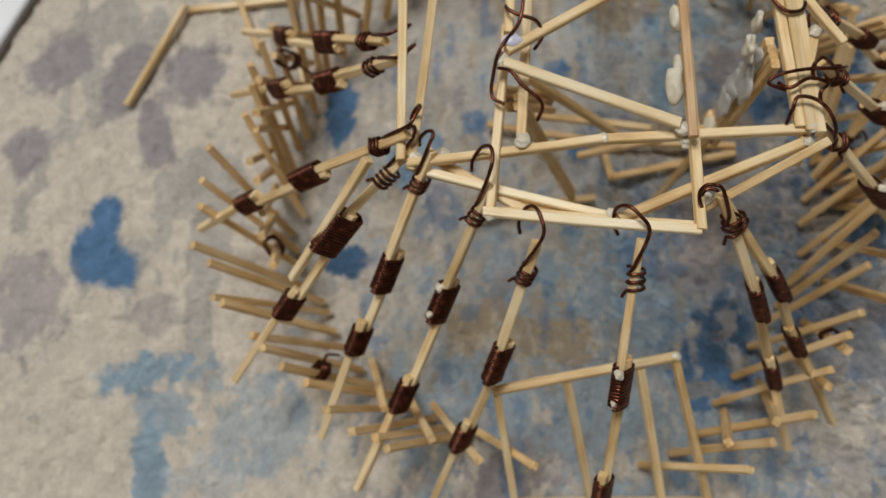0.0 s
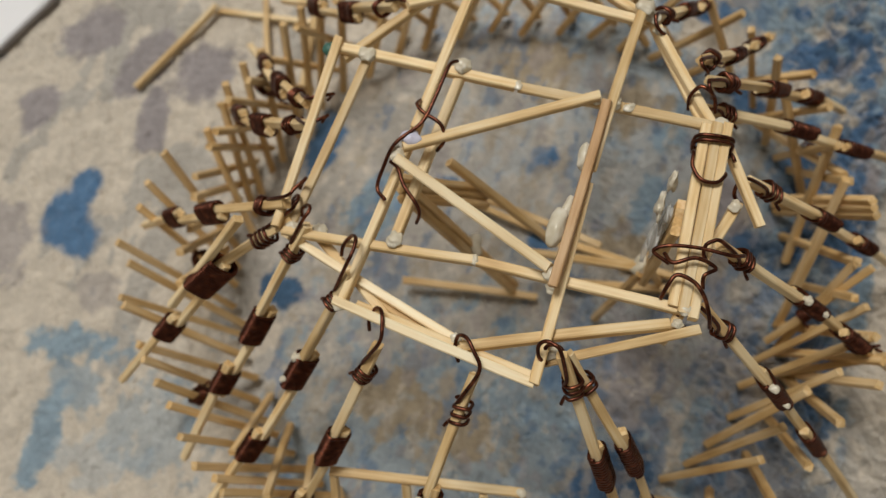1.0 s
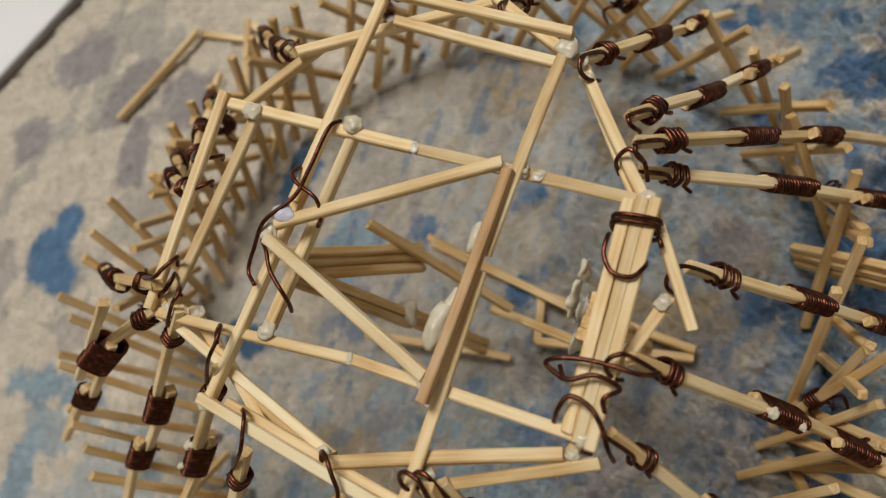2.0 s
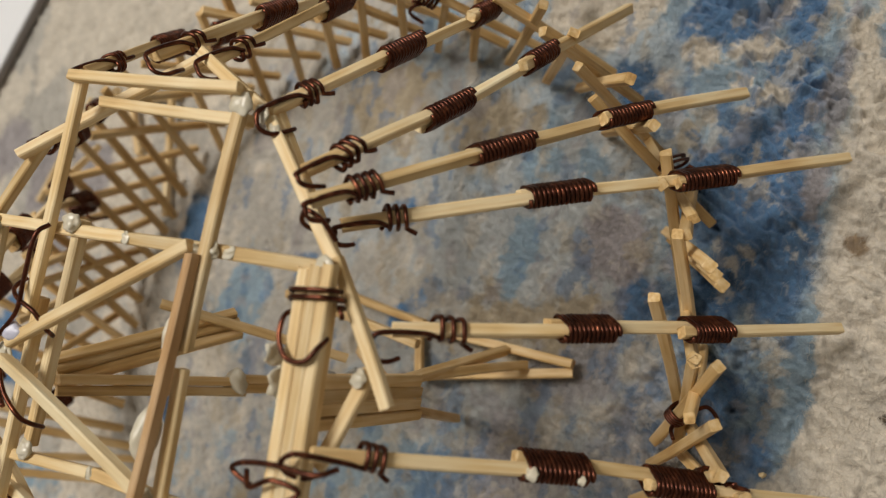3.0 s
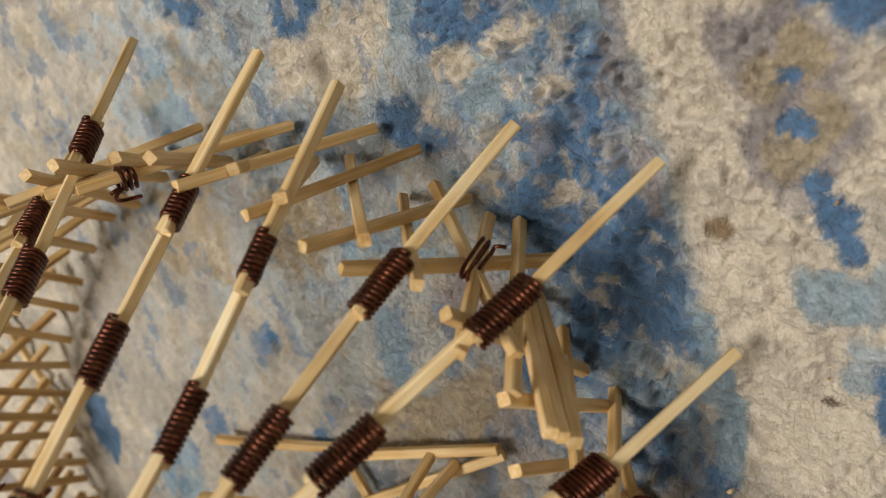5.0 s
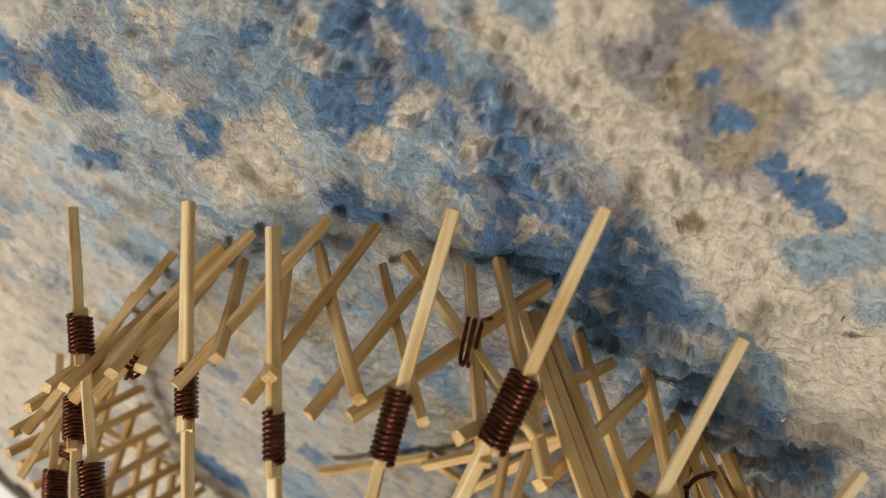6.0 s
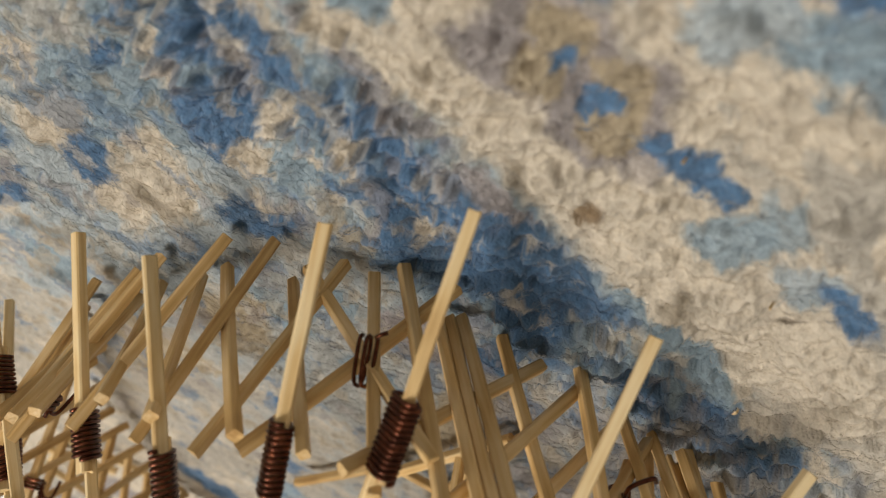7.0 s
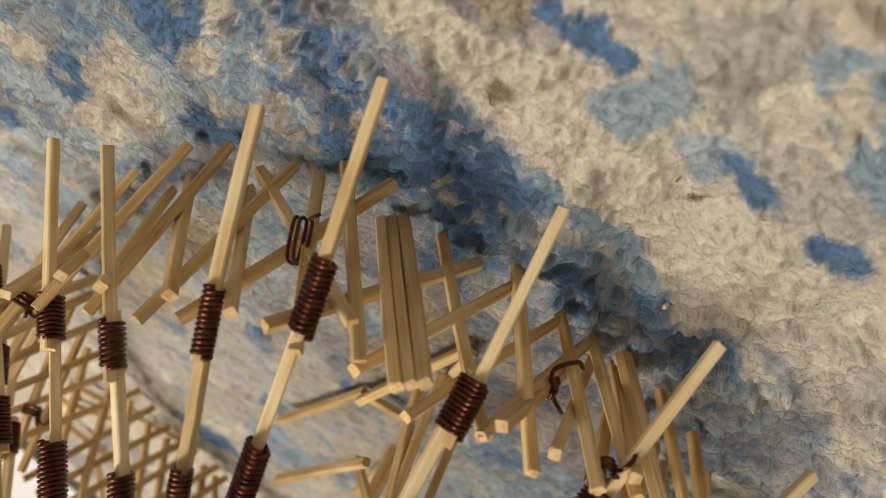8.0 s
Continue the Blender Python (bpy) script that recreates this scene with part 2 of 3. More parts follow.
def grain(x, y, salt=0):
    """Smooth value noise, 0 to 1."""
    x, y = x + 37.3 * salt + 512, y + 91.7 * salt + 512
    xi, yi = np.floor(x).astype(int), np.floor(y).astype(int)
    fx, fy = x - xi, y - yi
    fx, fy = fx * fx * (3 - 2 * fx), fy * fy * (3 - 2 * fy)
    g = lambda i, j: TABLE[(xi + i) % 256, (yi + j) % 256]
    return (g(0, 0) * (1 - fx) + g(1, 0) * fx) * (1 - fy) + (g(0, 1) * (1 - fx) + g(1, 1) * fx) * fy


def clouds(x, y, salt=0, octaves=4):
    total, amp, norm = 0 * x, 1.0, 0.0
    for k in range(octaves):
        total, norm = total + amp * grain(x * 2 ** k, y * 2 ** k, salt + k), norm + amp
        amp *= 0.55
    return total / norm


def knots(x, y, size, salt=0, stretch=1.0):
    """Distances to the nearest and second knot, and the nearest knot's centre."""
    u, v = x / size, y / (size * stretch)
    iu, iv = np.floor(u).astype(int), np.floor(v).astype(int)
    d1, d2 = np.full(x.shape, 9.0), np.full(x.shape, 9.0)
    cx, cy = np.zeros(x.shape), np.zeros(x.shape)
    for i in (-1, 0, 1):
        for j in (-1, 0, 1):
            a, b = iu + i, iv + j
            px = a + 0.1 + 0.8 * TABLE[(a * 7 + b * 131 + salt * 17) % 256, (b * 3 + a * 59) % 256]
            py = b + 0.1 + 0.8 * TABLE[(b * 11 + a * 71 + salt * 29) % 256, (a * 5 + b * 83) % 256]
            d = np.hypot(u - px, v - py)
            near = d < d1
            d2 = np.where(near, d1, np.minimum(d2, d))
            cx, cy = np.where(near, px * size, cx), np.where(near, py * size * stretch, cy)
            d1 = np.minimum(d1, d)
    return d1, d2, cx, cy


PATCHES = []


def patch(x, y, rx, ry, colour, turn=0.0, ragged=0.5, depth=1.0):
    PATCHES.append((x, y, rx, ry, colour, math.radians(turn), ragged, depth))


# dyed patches, mm
patch(40, 110, 95, 170, BEIGE, 0, 0.7)
patch(60, 150, 45, 90, SKY, 0, 1.0, 0.5)
patch(30, 40, 60, 40, LIGHT, 0, 1.2, 0.7)
patch(70, 200, 60, 40, SKY, 0, 1.0)
patch(-121, 74, 9, 11, BLUE, 0, 0.25)
patch(-119, 87, 6, 7, BLUE, 0, 0.25)
patch(-113, 69, 7, 7, BLUE, 0, 0.25)
patch(-144, 142, 11, 13, MAUVE, -30, 0.5)
patch(-119, 138, 9, 16, MAUVE, -25, 0.5)
patch(-96, 139, 12, 14, MAUVE, -40, 0.5)
patch(-107, 116, 6, 13, MAUVE, 20, 0.5)
patch(-149, 109, 8, 10, MAUVE, -30, 0.5)
patch(-140, 57, 14, 18, MAUVE, 0, 1.0, 0.7)
patch(-99, 54, 7, 6, MAUVE, 0, 0.9, 0.5)
patch(-101, 36, 12, 6, LIGHT, 20, 0.9)
patch(-91, 24, 12, 7, LIGHT, -30, 0.9, 0.7)
patch(-94, 9, 5, 16, LIGHT, 0, 0.8)
patch(-60, 20, 20, 16, LIGHT, 0, 1.3, 0.55)
patch(-75, 5, 16, 8, SKY, 0, 1.2, 0.5)
patch(-45, 124, 6, 12, BLUE, 0, 0.7)
patch(-40, 73, 7, 5, DEEP, 0, 0.7)
patch(-10, 90, 7, 9, BLUE, 0, 1.1, 0.6)
patch(-20, 105, 8, 14, LIGHT, 0, 1.0)
patch(41, 70, 26, 15, LIGHT, 0, 0.9, 0.6)
patch(70, 80, 12, 16, MAUVE, 0, 0.9, 0.8)
patch(30, 140, 3, 5, BLUE, 0, 0.6)
patch(0, 121, 4, 5, BLUE, 0, 0.7, 0.8)
patch(80, 110, 12, 10, MAUVE, 0, 1.0, 0.7)
patch(57, 78, 9, 8, BLUE, 0, 1.1, 0.55)
patch(70, 42, 11, 12, BLUE, 0, 0.7)
patch(76, 52, 10, 10, DEEP, 0, 0.9)
patch(20, 49, 20, 9, TAN, 0, 1.0)
patch(0, 52, 9, 9, TAN, 0, 1.0)
patch(57, 114, 14, 10, TAN, 0, 1.0)
patch(11, 8, 15, 10, MAUVE, 0, 1.0)
patch(26, 139, 4, 8, BLUE, 0, 0.9, 0.6)
patch(33, 112, 5, 6, BLUE, 0, 0.6)
patch(40, 121, 3, 5, BLUE, 0, 0.8, 0.7)
patch(62, 134, 4, 10, LIGHT, 0, 1.0)
patch(63, 160, 6, 9, LIGHT, 0, 0.9)
patch(76, 157, 4, 9, LIGHT, 0, 1.0)
patch(92, 127, 5, 6, BLUE, 0, 0.35)
patch(84, 138, 9, 8, MAUVE, 0, 0.8)
patch(79, 122, 9, 7, TAN, 0, 0.8)
patch(48, 166, 12, 10, TAN, 0, 0.9)
patch(16, 169, 14, 10, TAN, 0, 0.9)
patch(25, 200, 6, 10, LIGHT, 0, 0.9)
patch(112, 172, 17.5, 78, LIGHT, 0, 0.35, 0.95)
patch(86, 208, 22, 16, LIGHT, 0, 0.8, 0.9)
patch(72, 196, 14, 10, CREAM, 0, 0.9)
patch(70, 214, 10, 6, CREAM, 0, 0.9)
patch(100, 195, 9, 6, BLUE, 10, 0.35)
patch(106, 191, 5, 4, BLUE, 0, 0.5)
patch(118, 198, 4.5, 9, BLUE, 0, 0.6)
patch(112, 204, 5, 4, BLUE, 0, 0.8, 0.8)
patch(119.5, 173, 4.5, 8, BLUE, 0, 0.6)
patch(99, 194, 8, 7, BLUE, 30, 0.6)
patch(115, 201, 5, 9, BLUE, 0, 0.6)
patch(111, 167, 5, 9, BLUE, 0, 0.7)
patch(82, 177, 5, 4, BLUE, 0, 0.8)
patch(115, 163, 6, 9, BLUE, 0, 0.6)
patch(116, 184, 5, 7, BLUE, 0, 0.9, 0.7)
patch(107, 150, 6, 8, BLUE, 0, 0.9, 0.7)
patch(115.5, 151, 9, 13, BLUE, 0, 0.5)
patch(117, 161, 6, 13, BLUE, 0, 0.9, 0.75)
# deep blue dye, darkened further by the ring's shade put into the colour
patch(118, 140, 9.5, 16, DEEP, 0, 0.5)
patch(118, 146, 6, 9, BLUE, 0, 0.7, 0.7)
patch(111, 135, 6, 9, BLUE, 0, 0.7)
patch(104, 158, 5, 7, BLUE, 0, 0.8)
patch(88, 175, 5, 5, BLUE, 0, 0.8)
patch(83, 180, 7, 4.5, DEEP, 0, 0.7)
patch(66.5, 205.5, 6.2, 5.4, BLUE, 0, 0.3)
patch(94, 213, 3.2, 2.6, BLUE, 0, 0.3)
patch(57, 228, 8, 8, BLUE, 0, 0.6)
patch(42, 216, 9, 5, BLUE, 0, 0.5)
patch(42, 238, 9, 7, BLUE, 0, 0.7)
patch(63, 182, 5, 6, BLUE, 0, 0.9, 0.6)
patch(113, 176.5, 4.5, 2.6, CREAM, 0, 0.9)
patch(108, 187, 6, 2.4, CREAM, 15, 0.9)
patch(97, 186, 4, 3, CREAM, 0, 0.9)
patch(103, 206, 5, 3, CREAM, 40, 0.9)
patch(109, 171, 3.4, 2.8, CREAM, 0, 0.9)
patch(107, 179, 3, 2, CREAM, 0, 0.9)
patch(111, 158, 2.4, 2, CREAM, 0, 0.9)
patch(101, 171, 3, 3, BEIGE, 0, 0.9)
patch(98, 165, 4, 5, TAN, 0, 1.0, 0.8)
patch(143, 150, 14, 80, CREAM, -1, 0.14)
patch(126.5, 178, 1.9, 20, MAUVE, -2, 1.2, 0.8)
patch(125, 158, 1.8, 7, MAUVE, 0, 1.0, 0.8)
patch(127, 116, 4.0, 17, LIGHT, 0, 0.8)
patch(106, 92, 16, 26, MAUVE, 0, 1.0, 0.5)
patch(116, 104, 10, 20, LIGHT, 0, 1.0, 0.9)
patch(118, 84, 10, 14, LIGHT, 0, 1.0, 0.8)
patch(117, 76, 11, 46, LIGHT, 0, 0.6, 0.8)
patch(116, 94, 8, 9, MAUVE, 0, 0.9, 0.7)
patch(112, 108, 4, 8, BLUE, 0, 1.0, 0.7)
patch(151, 117, 5, 4, LIGHT, 0, 0.7, 0.8)
patch(121, 96, 3.5, 8, BLUE, 0, 1.2, 0.7)
patch(124, 80, 4, 6, BLUE, 0, 1.0, 0.6)
patch(102, 64, 18, 16, LIGHT, 0, 1.0)
patch(112, 60, 14, 30, MAUVE, 0, 1.0, 0.6)
patch(144.5, 173, 4.5, 7.5, MAUVE, 25, 0.4)
patch(150, 170, 9, 9, MAUVE, 0, 0.5)
patch(147, 158, 6, 8, MAUVE, 0, 0.6)
patch(155, 158, 5, 6, MAUVE, 0, 0.8)
patch(147.5, 151, 4, 5, MAUVE, 0, 0.8, 0.7)
patch(153, 171, 3.6, 4.2, TAN, 0, 0.6)
patch(146, 168.5, 3, 4, TAN, 0, 0.6)
patch(147, 156, 3.4, 4.2, TAN, 0, 0.7)
patch(154.5, 160, 3.2, 4, TAN, 0, 0.8)
patch(149.9, 167.7, 1.9, 1.6, BLUE, 0, 0.4)
patch(147.9, 160.8, 1.9, 1.6, BLUE, 0, 0.5)
patch(150, 159.6, 2.0, 1.7, BLUE, 0, 0.5)
patch(150.4, 149.6, 1.8, 2.6, BLUE, 0, 0.5)
patch(152, 144, 2.8, 3.6, BLUE, 0, 0.6)
patch(152.6, 138.6, 2.0, 3.0, BLUE, 0, 0.5)
patch(162, 178, 7, 8, BLUE, 0, 0.5)
patch(148, 131.5, 6, 4.5, LIGHT, 0, 0.7, 0.9)
patch(156, 130.5, 5, 5, LIGHT, 0, 0.7, 0.8)
patch(153, 120, 4, 4, SKY, 0, 0.8)
patch(153, 110, 2.6, 7, BLUE, 0, 0.6)
patch(155, 92, 3.4, 7, BLUE, 0, 0.6)
patch(176, 148, 7, 10, LIGHT, 0, 0.9)
patch(170, 160, 6, 5, SKY, 0, 0.9)
patch(182, 158, 6, 9, BLUE, 0, 0.6)
patch(136, 192, 5, 6, LIGHT, 0, 0.6)
patch(134.6, 146.6, 2.5, 2.2, (0.25, 0.18, 0.11), 0, 0.7)
patch(144.5, 113, 1.3, 1.3, (0.10, 0.075, 0.05), 0, 0.2)
patch(176, 100, 10, 20, LIGHT, 0, 0.9)


def spread(lo, hi, step, far):
    """Even steps from lo to hi, then ever wider ones out to +-far."""
    mid = np.arange(lo, hi + step / 2, step)
    grow = np.cumsum(np.minimum(step * 1.12 ** np.arange(1, 400), 11.0))
    return np.concatenate([(lo - grow[lo - grow > -far])[::-1], mid, hi + grow[hi + grow < far]])


def build_rug():
    xs, ys = spread(-178, 186, 0.46, 1100), spread(-36, 244, 0.46, 1300)
    x, y = np.meshgrid(xs, ys)
    wx, wy = x + 3.4 * (clouds(x / 6, y / 6, 5) - 0.5), y + 3.4 * (clouds(x / 6, y / 6, 8) - 0.5)
    # the tufts lie over one way: long across the lean, short along it
    sway = 7 * (clouds(x / 17, y / 17, 141, 2) - 0.5)
    across, down = 0.81 * wx - 0.59 * wy + sway, 0.59 * wx + 0.81 * wy + 3.0 * (clouds(x / 3, y / 3, 147, 2) - 0.5) + 0.6 * sway
    d1, d2, gdown, _ = knots(down, across, 3.4, 1, 1.5)
    _, _, sdown, _ = knots(down + 1.2 * (clouds(x / 1.5, y / 1.5, 151, 2) - 0.5), across, 1.7, 6, 1.5)
    _, _, kx, ky = knots(wx, wy, 1.5, 4)
    e1, e2, edown, _ = knots(down + 4.0 * (clouds(x / 4, y / 4, 81) - 0.5), across + 5.0 * (clouds(x / 4, y / 4, 84) - 0.5), 5.0, 2, 1.9)
    cx = 0.4 * kx + 0.6 * x + 1.3 * (clouds(x / 0.8, y / 0.8, 121, 2) - 0.5)
    cy = 0.4 * ky + 0.6 * y + 1.3 * (clouds(x / 0.8, y / 0.8, 127, 2) - 0.5)
    crack = np.clip((d2 - d1) / 0.36, 0, 1) ** 0.6
    rift = np.clip((e2 - e1) / 0.16, 0, 1) ** 0.7
    # tufts lean one way, each ending in a small step, with a few deep rifts between them
    lean = down - gdown
    # worn flatter towards the middle of the rug
    nap = 0.35 + 0.15 * np.clip((x - 20) / 20, 0, 1) + 0.6 * np.clip((x - 84) / 24, 0, 1)
    patchy = nap * np.clip(3.6 * clouds(x / 6, y / 6, 95) - 1.3, 0.02, 1.2)
    fine = nap * np.clip(3.6 * clouds(x / 9, y / 9, 99) - 1.2, 0.2, 1.15)
    z = 0.35 * (1 - np.clip(d1, 0, 1) ** 2.2) * (0.5 + 0.5 * crack) + 0.66 * lean * patchy + 0.85 * (down - sdown) * fine
    z += 2.7 * nap * rift * np.clip(3.0 * clouds(x / 8, y / 8, 87) - 1.0, 0.04, 1.3) + 0.34 * (down - edown) * patchy
    z += 1.6 * nap * clouds(x / 12, y / 9, 11) + 0.5 * clouds(x / 2.2, y / 2.2, 14, 4)
    # the strip's yarn is coarser
    coarse = np.clip((x - 92) / 6, 0, 1) * np.clip((130 - x) / 4, 0, 1) * np.clip((y - 45) / 30, 0, 1)
    z += coarse * (0.28 * lean + 0.4 * (down - sdown) * np.clip(3 * clouds(x / 5, y / 5, 181) - 0.9, 0, 1.1))
    # wool has no hard edges
    z[1:-1] = 0.14 * z[:-2] + 0.72 * z[1:-1] + 0.14 * z[2:]
    z[:, 1:-1] = 0.14 * z[:, :-2] + 0.72 * z[:, 1:-1] + 0.14 * z[:, 2:]
    # level: most of the pile ends just below the zero plane
    z = z - np.percentile(z[(y > -30) & (y < 240) & (x > -170) & (x < 180)], 70)
    # dye, one colour a knot
    dye = np.empty(x.shape + (3,))
    dye[:] = CREAM
    soft = clouds(cx / 16, cy / 30, 21)
    dye[soft > 0.60] = BEIGE
    ragx, ragy = clouds(cx / 7, cy / 11, 31) - 0.5, clouds(cx / 3, cy / 3.5, 41) - 0.5
    for px, py, rx, ry, colour, turn, ragged, depth in PATCHES:
        c, s = math.cos(turn), math.sin(turn)
        u, v = (c * (cx - px) + s * (cy - py)) / rx, (-s * (cx - px) + c * (cy - py)) / ry
        edge = np.hypot(u, v) + ragged * (1.6 * ragx + 1.1 * ragy) * (1 if max(rx, ry) < 40 else 1.2)
        blend = depth * np.clip((1.09 - edge) / 0.28, 0, 1)[..., None]
        dye = dye * (1 - blend) + np.array(colour) * blend
    # the pattern goes on towards the rug's borders
    away = np.clip(np.maximum(np.maximum(-165 - cx, cx - 190), np.maximum(-60 - cy, cy - 250)) / 25, 0, 1)
    big, mid = clouds(cx / 90, cy / 150, 101), clouds(cx / 35, cy / 70, 111)
    for mask, colour in ((big > 0.55, LIGHT), (big < 0.38, BEIGE), (mid > 0.66, BLUE), (mid < 0.33, MAUVE), ((mid > 0.5) & (big > 0.66), DEEP)):
        w = 0.85 * (away * mask)[..., None]
        dye = dye * (1 - w) + np.array(colour) * w
    # the blue strip is spun from mixed yarns
    lock, tone = clouds(down / 2.6, across / 5.5, 161, 3), clouds(cx / 9, cy / 14, 167, 3)
    strip = np.clip((cx - 88) / 8, 0, 1) * np.clip((127 - cx) / 2, 0, 1) * np.clip((cy - 45) / 30, 0, 1)
    for amount, colour in ((np.clip((lock - 0.53) / 0.08, 0, 1) * np.clip((tone - 0.40) / 0.1, 0, 1), BLUE), (np.clip((0.37 - lock) / 0.06, 0, 1) * np.clip((0.52 - tone) / 0.1, 0, 1), CREAM),
                           (np.clip((tone - 0.62) / 0.1, 0, 1), DEEP)):
        w = (0.72 * strip * amount)[..., None]
        dye = dye * (1 - w) + np.array(colour) * w
    # dark lines along some tuft edges: the cracks' shade put into the dye
    crack_shade = (1 - np.clip((e2 - e1) / 0.1, 0, 1)) * np.clip((clouds(x / 10, y / 10, 171) - 0.52) / 0.08, 0, 1)
    w = (0.28 * crack_shade * np.clip((x - 80) / 10, 0, 1))[..., None]
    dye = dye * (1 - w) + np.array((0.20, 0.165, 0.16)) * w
    # small flecks in the mixed middle
    fleck, speck = clouds(cx / 4, cy / 9, 51), clouds(cx / 5, cy / 8, 61)
    mixed = (cx > -35) & (cx < 124) & (cy > -20) & (cy < 240)
    for mask, colour in (((fleck > 0.66), BLUE), ((fleck < 0.33), CREAM), ((speck > 0.67), TAN), ((speck < 0.32), MAUVE)):
        w = 0.5 * (mask & mixed)[..., None]
        dye = dye * (1 - w) + np.array(colour) * w
    dye *= (0.96 + 0.08 * TABLE[(kx * 13).astype(int) % 256, (ky * 17).astype(int) % 256])[..., None]
    dye *= (0.90 + 0.20 * clouds(x / 0.9, y / 0.9, 71, 2))[..., None] * (0.80 + 0.40 * clouds(x / 3.5, y / 3.5, 131, 3))[..., None]
    nx, ny = len(xs), len(ys)
    co = np.stack([x, y, z], -1).reshape(-1, 3) * MM
    i = (np.arange(ny - 1)[:, None] * nx + np.arange(nx - 1)).ravel()
    quads = np.stack([i, i + 1, i + 1 + nx, i + nx], 1)
    me = bpy.data.meshes.new("rug")
    me.vertices.add(len(co))
    me.vertices.foreach_set("co", co.ravel())
    me.loops.add(quads.size)
    me.loops.foreach_set("vertex_index", quads.ravel())
    me.polygons.add(len(quads))
    me.polygons.foreach_set("loop_start", np.arange(len(quads)) * 4)
    me.polygons.foreach_set("use_smooth", np.ones(len(quads), bool))
    me.update(calc_edges=True)
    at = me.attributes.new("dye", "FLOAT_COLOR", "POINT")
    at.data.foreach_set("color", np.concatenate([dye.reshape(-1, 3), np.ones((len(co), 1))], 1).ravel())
    me.materials.append(RUG)
    rug = tagged(new("rug", me), "cream and blue abstract wool rug with thick uneven pile", "rug")
    lay_fibres(rug, xs, ys, z, dye)
    return rug


def lay_fibres(rug, xs, ys, z, dye):
    """Loose wool fibres that lie over the pile, where it is seen from close by."""
    rs = np.random.RandomState(9)
    n = 70000
    rx, ry = rs.uniform(40, 184, n), rs.uniform(40, 240, n)
    ix = np.clip(np.searchsorted(xs, rx), 1, len(xs) - 2)
    iy = np.clip(np.searchsorted(ys, ry), 1, len(ys) - 2)
    turn = rs.uniform(0, math.tau, n)
    length, curl, rise = rs.uniform(1.2, 4.2, n), rs.normal(0, 0.5, n), rs.uniform(0.0, 0.35, n)
    dx, dy = np.cos(turn), np.sin(turn)
    steps, half = 5, 0.025
    rows, tint = [], dye[iy, ix] * rs.uniform(0.92, 1.26, (n, 1))
    for k in range(steps):
        f = k / (steps - 1)
        px = rx + dx * length * (f - 0.5) - dy * curl * math.sin(math.pi * f) * length * 0.5
        py = ry + dy * length * (f - 0.5) + dx * curl * math.sin(math.pi * f) * length * 0.5
        jx, jy = np.clip(np.searchsorted(xs, px), 0, len(xs) - 1), np.clip(np.searchsorted(ys, py), 0, len(ys) - 1)
        pz = z[jy, jx] + 0.08 + rise * math.sin(math.pi * f)
        for sgn in (-1, 1):
            rows.append(np.stack([px - sgn * dy * half, py + sgn * dx * half, pz + 0.03 * sgn], 1))
    co = (np.stack(rows, 1) * MM).reshape(-1, 3)
    base = np.arange(n)[:, None, None] * (2 * steps)
    cell = np.array([[2 * k, 2 * k + 1, 2 * k + 3, 2 * k + 2] for k in range(steps - 1)])
    quads = (base + cell[None]).reshape(-1, 4)
    me = bpy.data.meshes.new("loose_fibre")
    me.vertices.add(len(co))
    me.vertices.foreach_set("co", co.ravel())
    me.loops.add(quads.size)
    me.loops.foreach_set("vertex_index", quads.ravel())
    me.polygons.add(len(quads))
    me.polygons.foreach_set("loop_start", np.arange(len(quads)) * 4)
    me.update(calc_edges=True)
    at = me.attributes.new("dye", "FLOAT_COLOR", "POINT")
    tint = np.repeat(np.clip(tint, 0, 0.85), 2 * steps, 0)
    at.data.foreach_set("color", np.concatenate([tint, np.ones((len(co), 1))], 1).ravel())
    fibres = hang("loose_fibre", me, RUG, rug, Matrix.Identity(4))
    tagged(fibres, kind="stuff")


build_rug()

# white panel at the rug's side
panel = thing("white_panel", (-230, 150, 0), "white laminate panel with dark edge lying on rug", "panel")
# white board with a thin dark grey strip along one side
for nm_, x0, x1, mt_ in (("board", -70, -1.1, SHEET), ("edge_strip", -1.0, 0.0, EDGE)):
    bm_ = bmesh.new()
    bmesh.ops.create_cube(bm_, size=1)
    for v_ in bm_.verts:
        v_.co = Vector(((x0 if v_.co.x < 0 else x1) * MM, v_.co.y * 0.30, (0.2 if v_.co.z < 0 else 3.0) * MM))
    bmesh.ops.bevel(bm_, geom=bm_.edges[:], offset=0.0006, segments=2, affect="EDGES")
    me_ = bpy.data.meshes.new(nm_)
    bm_.to_mesh(me_)
    bm_.free()
    hang(nm_, me_, mt_, panel, pose(-0.1605, 0.155, 0, 0, 0, -22))

# ---- tower ----
tower = thing("matchstick_tower", (27, 100, 0), "pale matchstick tower with glued octagonal top frame, standing on rug", "model tower")
T = lambda a, b, **k: stick(tower, a, b, **k)
# long rail over the hub
T((10.5, 143, 89), (8.2, 101, 86.5))
T((7.9, 104, 84.3), (4.6, 60.5, 80.5))
T((11.2, 78, 82), (13.2, 119, 84))
# middle rail with its brown splint
T((47, 144, 87), (46.2, 102, 86.4))
T((45.4, 117, 88.6), (45.8, 75.5, 89.4), mat=BROWN, label="brown-stained stick")
T((46.4, 99, 86.2), (47.4, 57, 84.6))
# cross bars
T((-15.5, 116, 85), (25.5, 117.4, 84.4))
T((26.2, 117.4, 84.2), (69, 118.6, 85.4))
T((-13.5, 73, 80), (28.6, 77.7, 82.8))
T((29.2, 77.8, 82.6), (71, 79.2, 85.2))
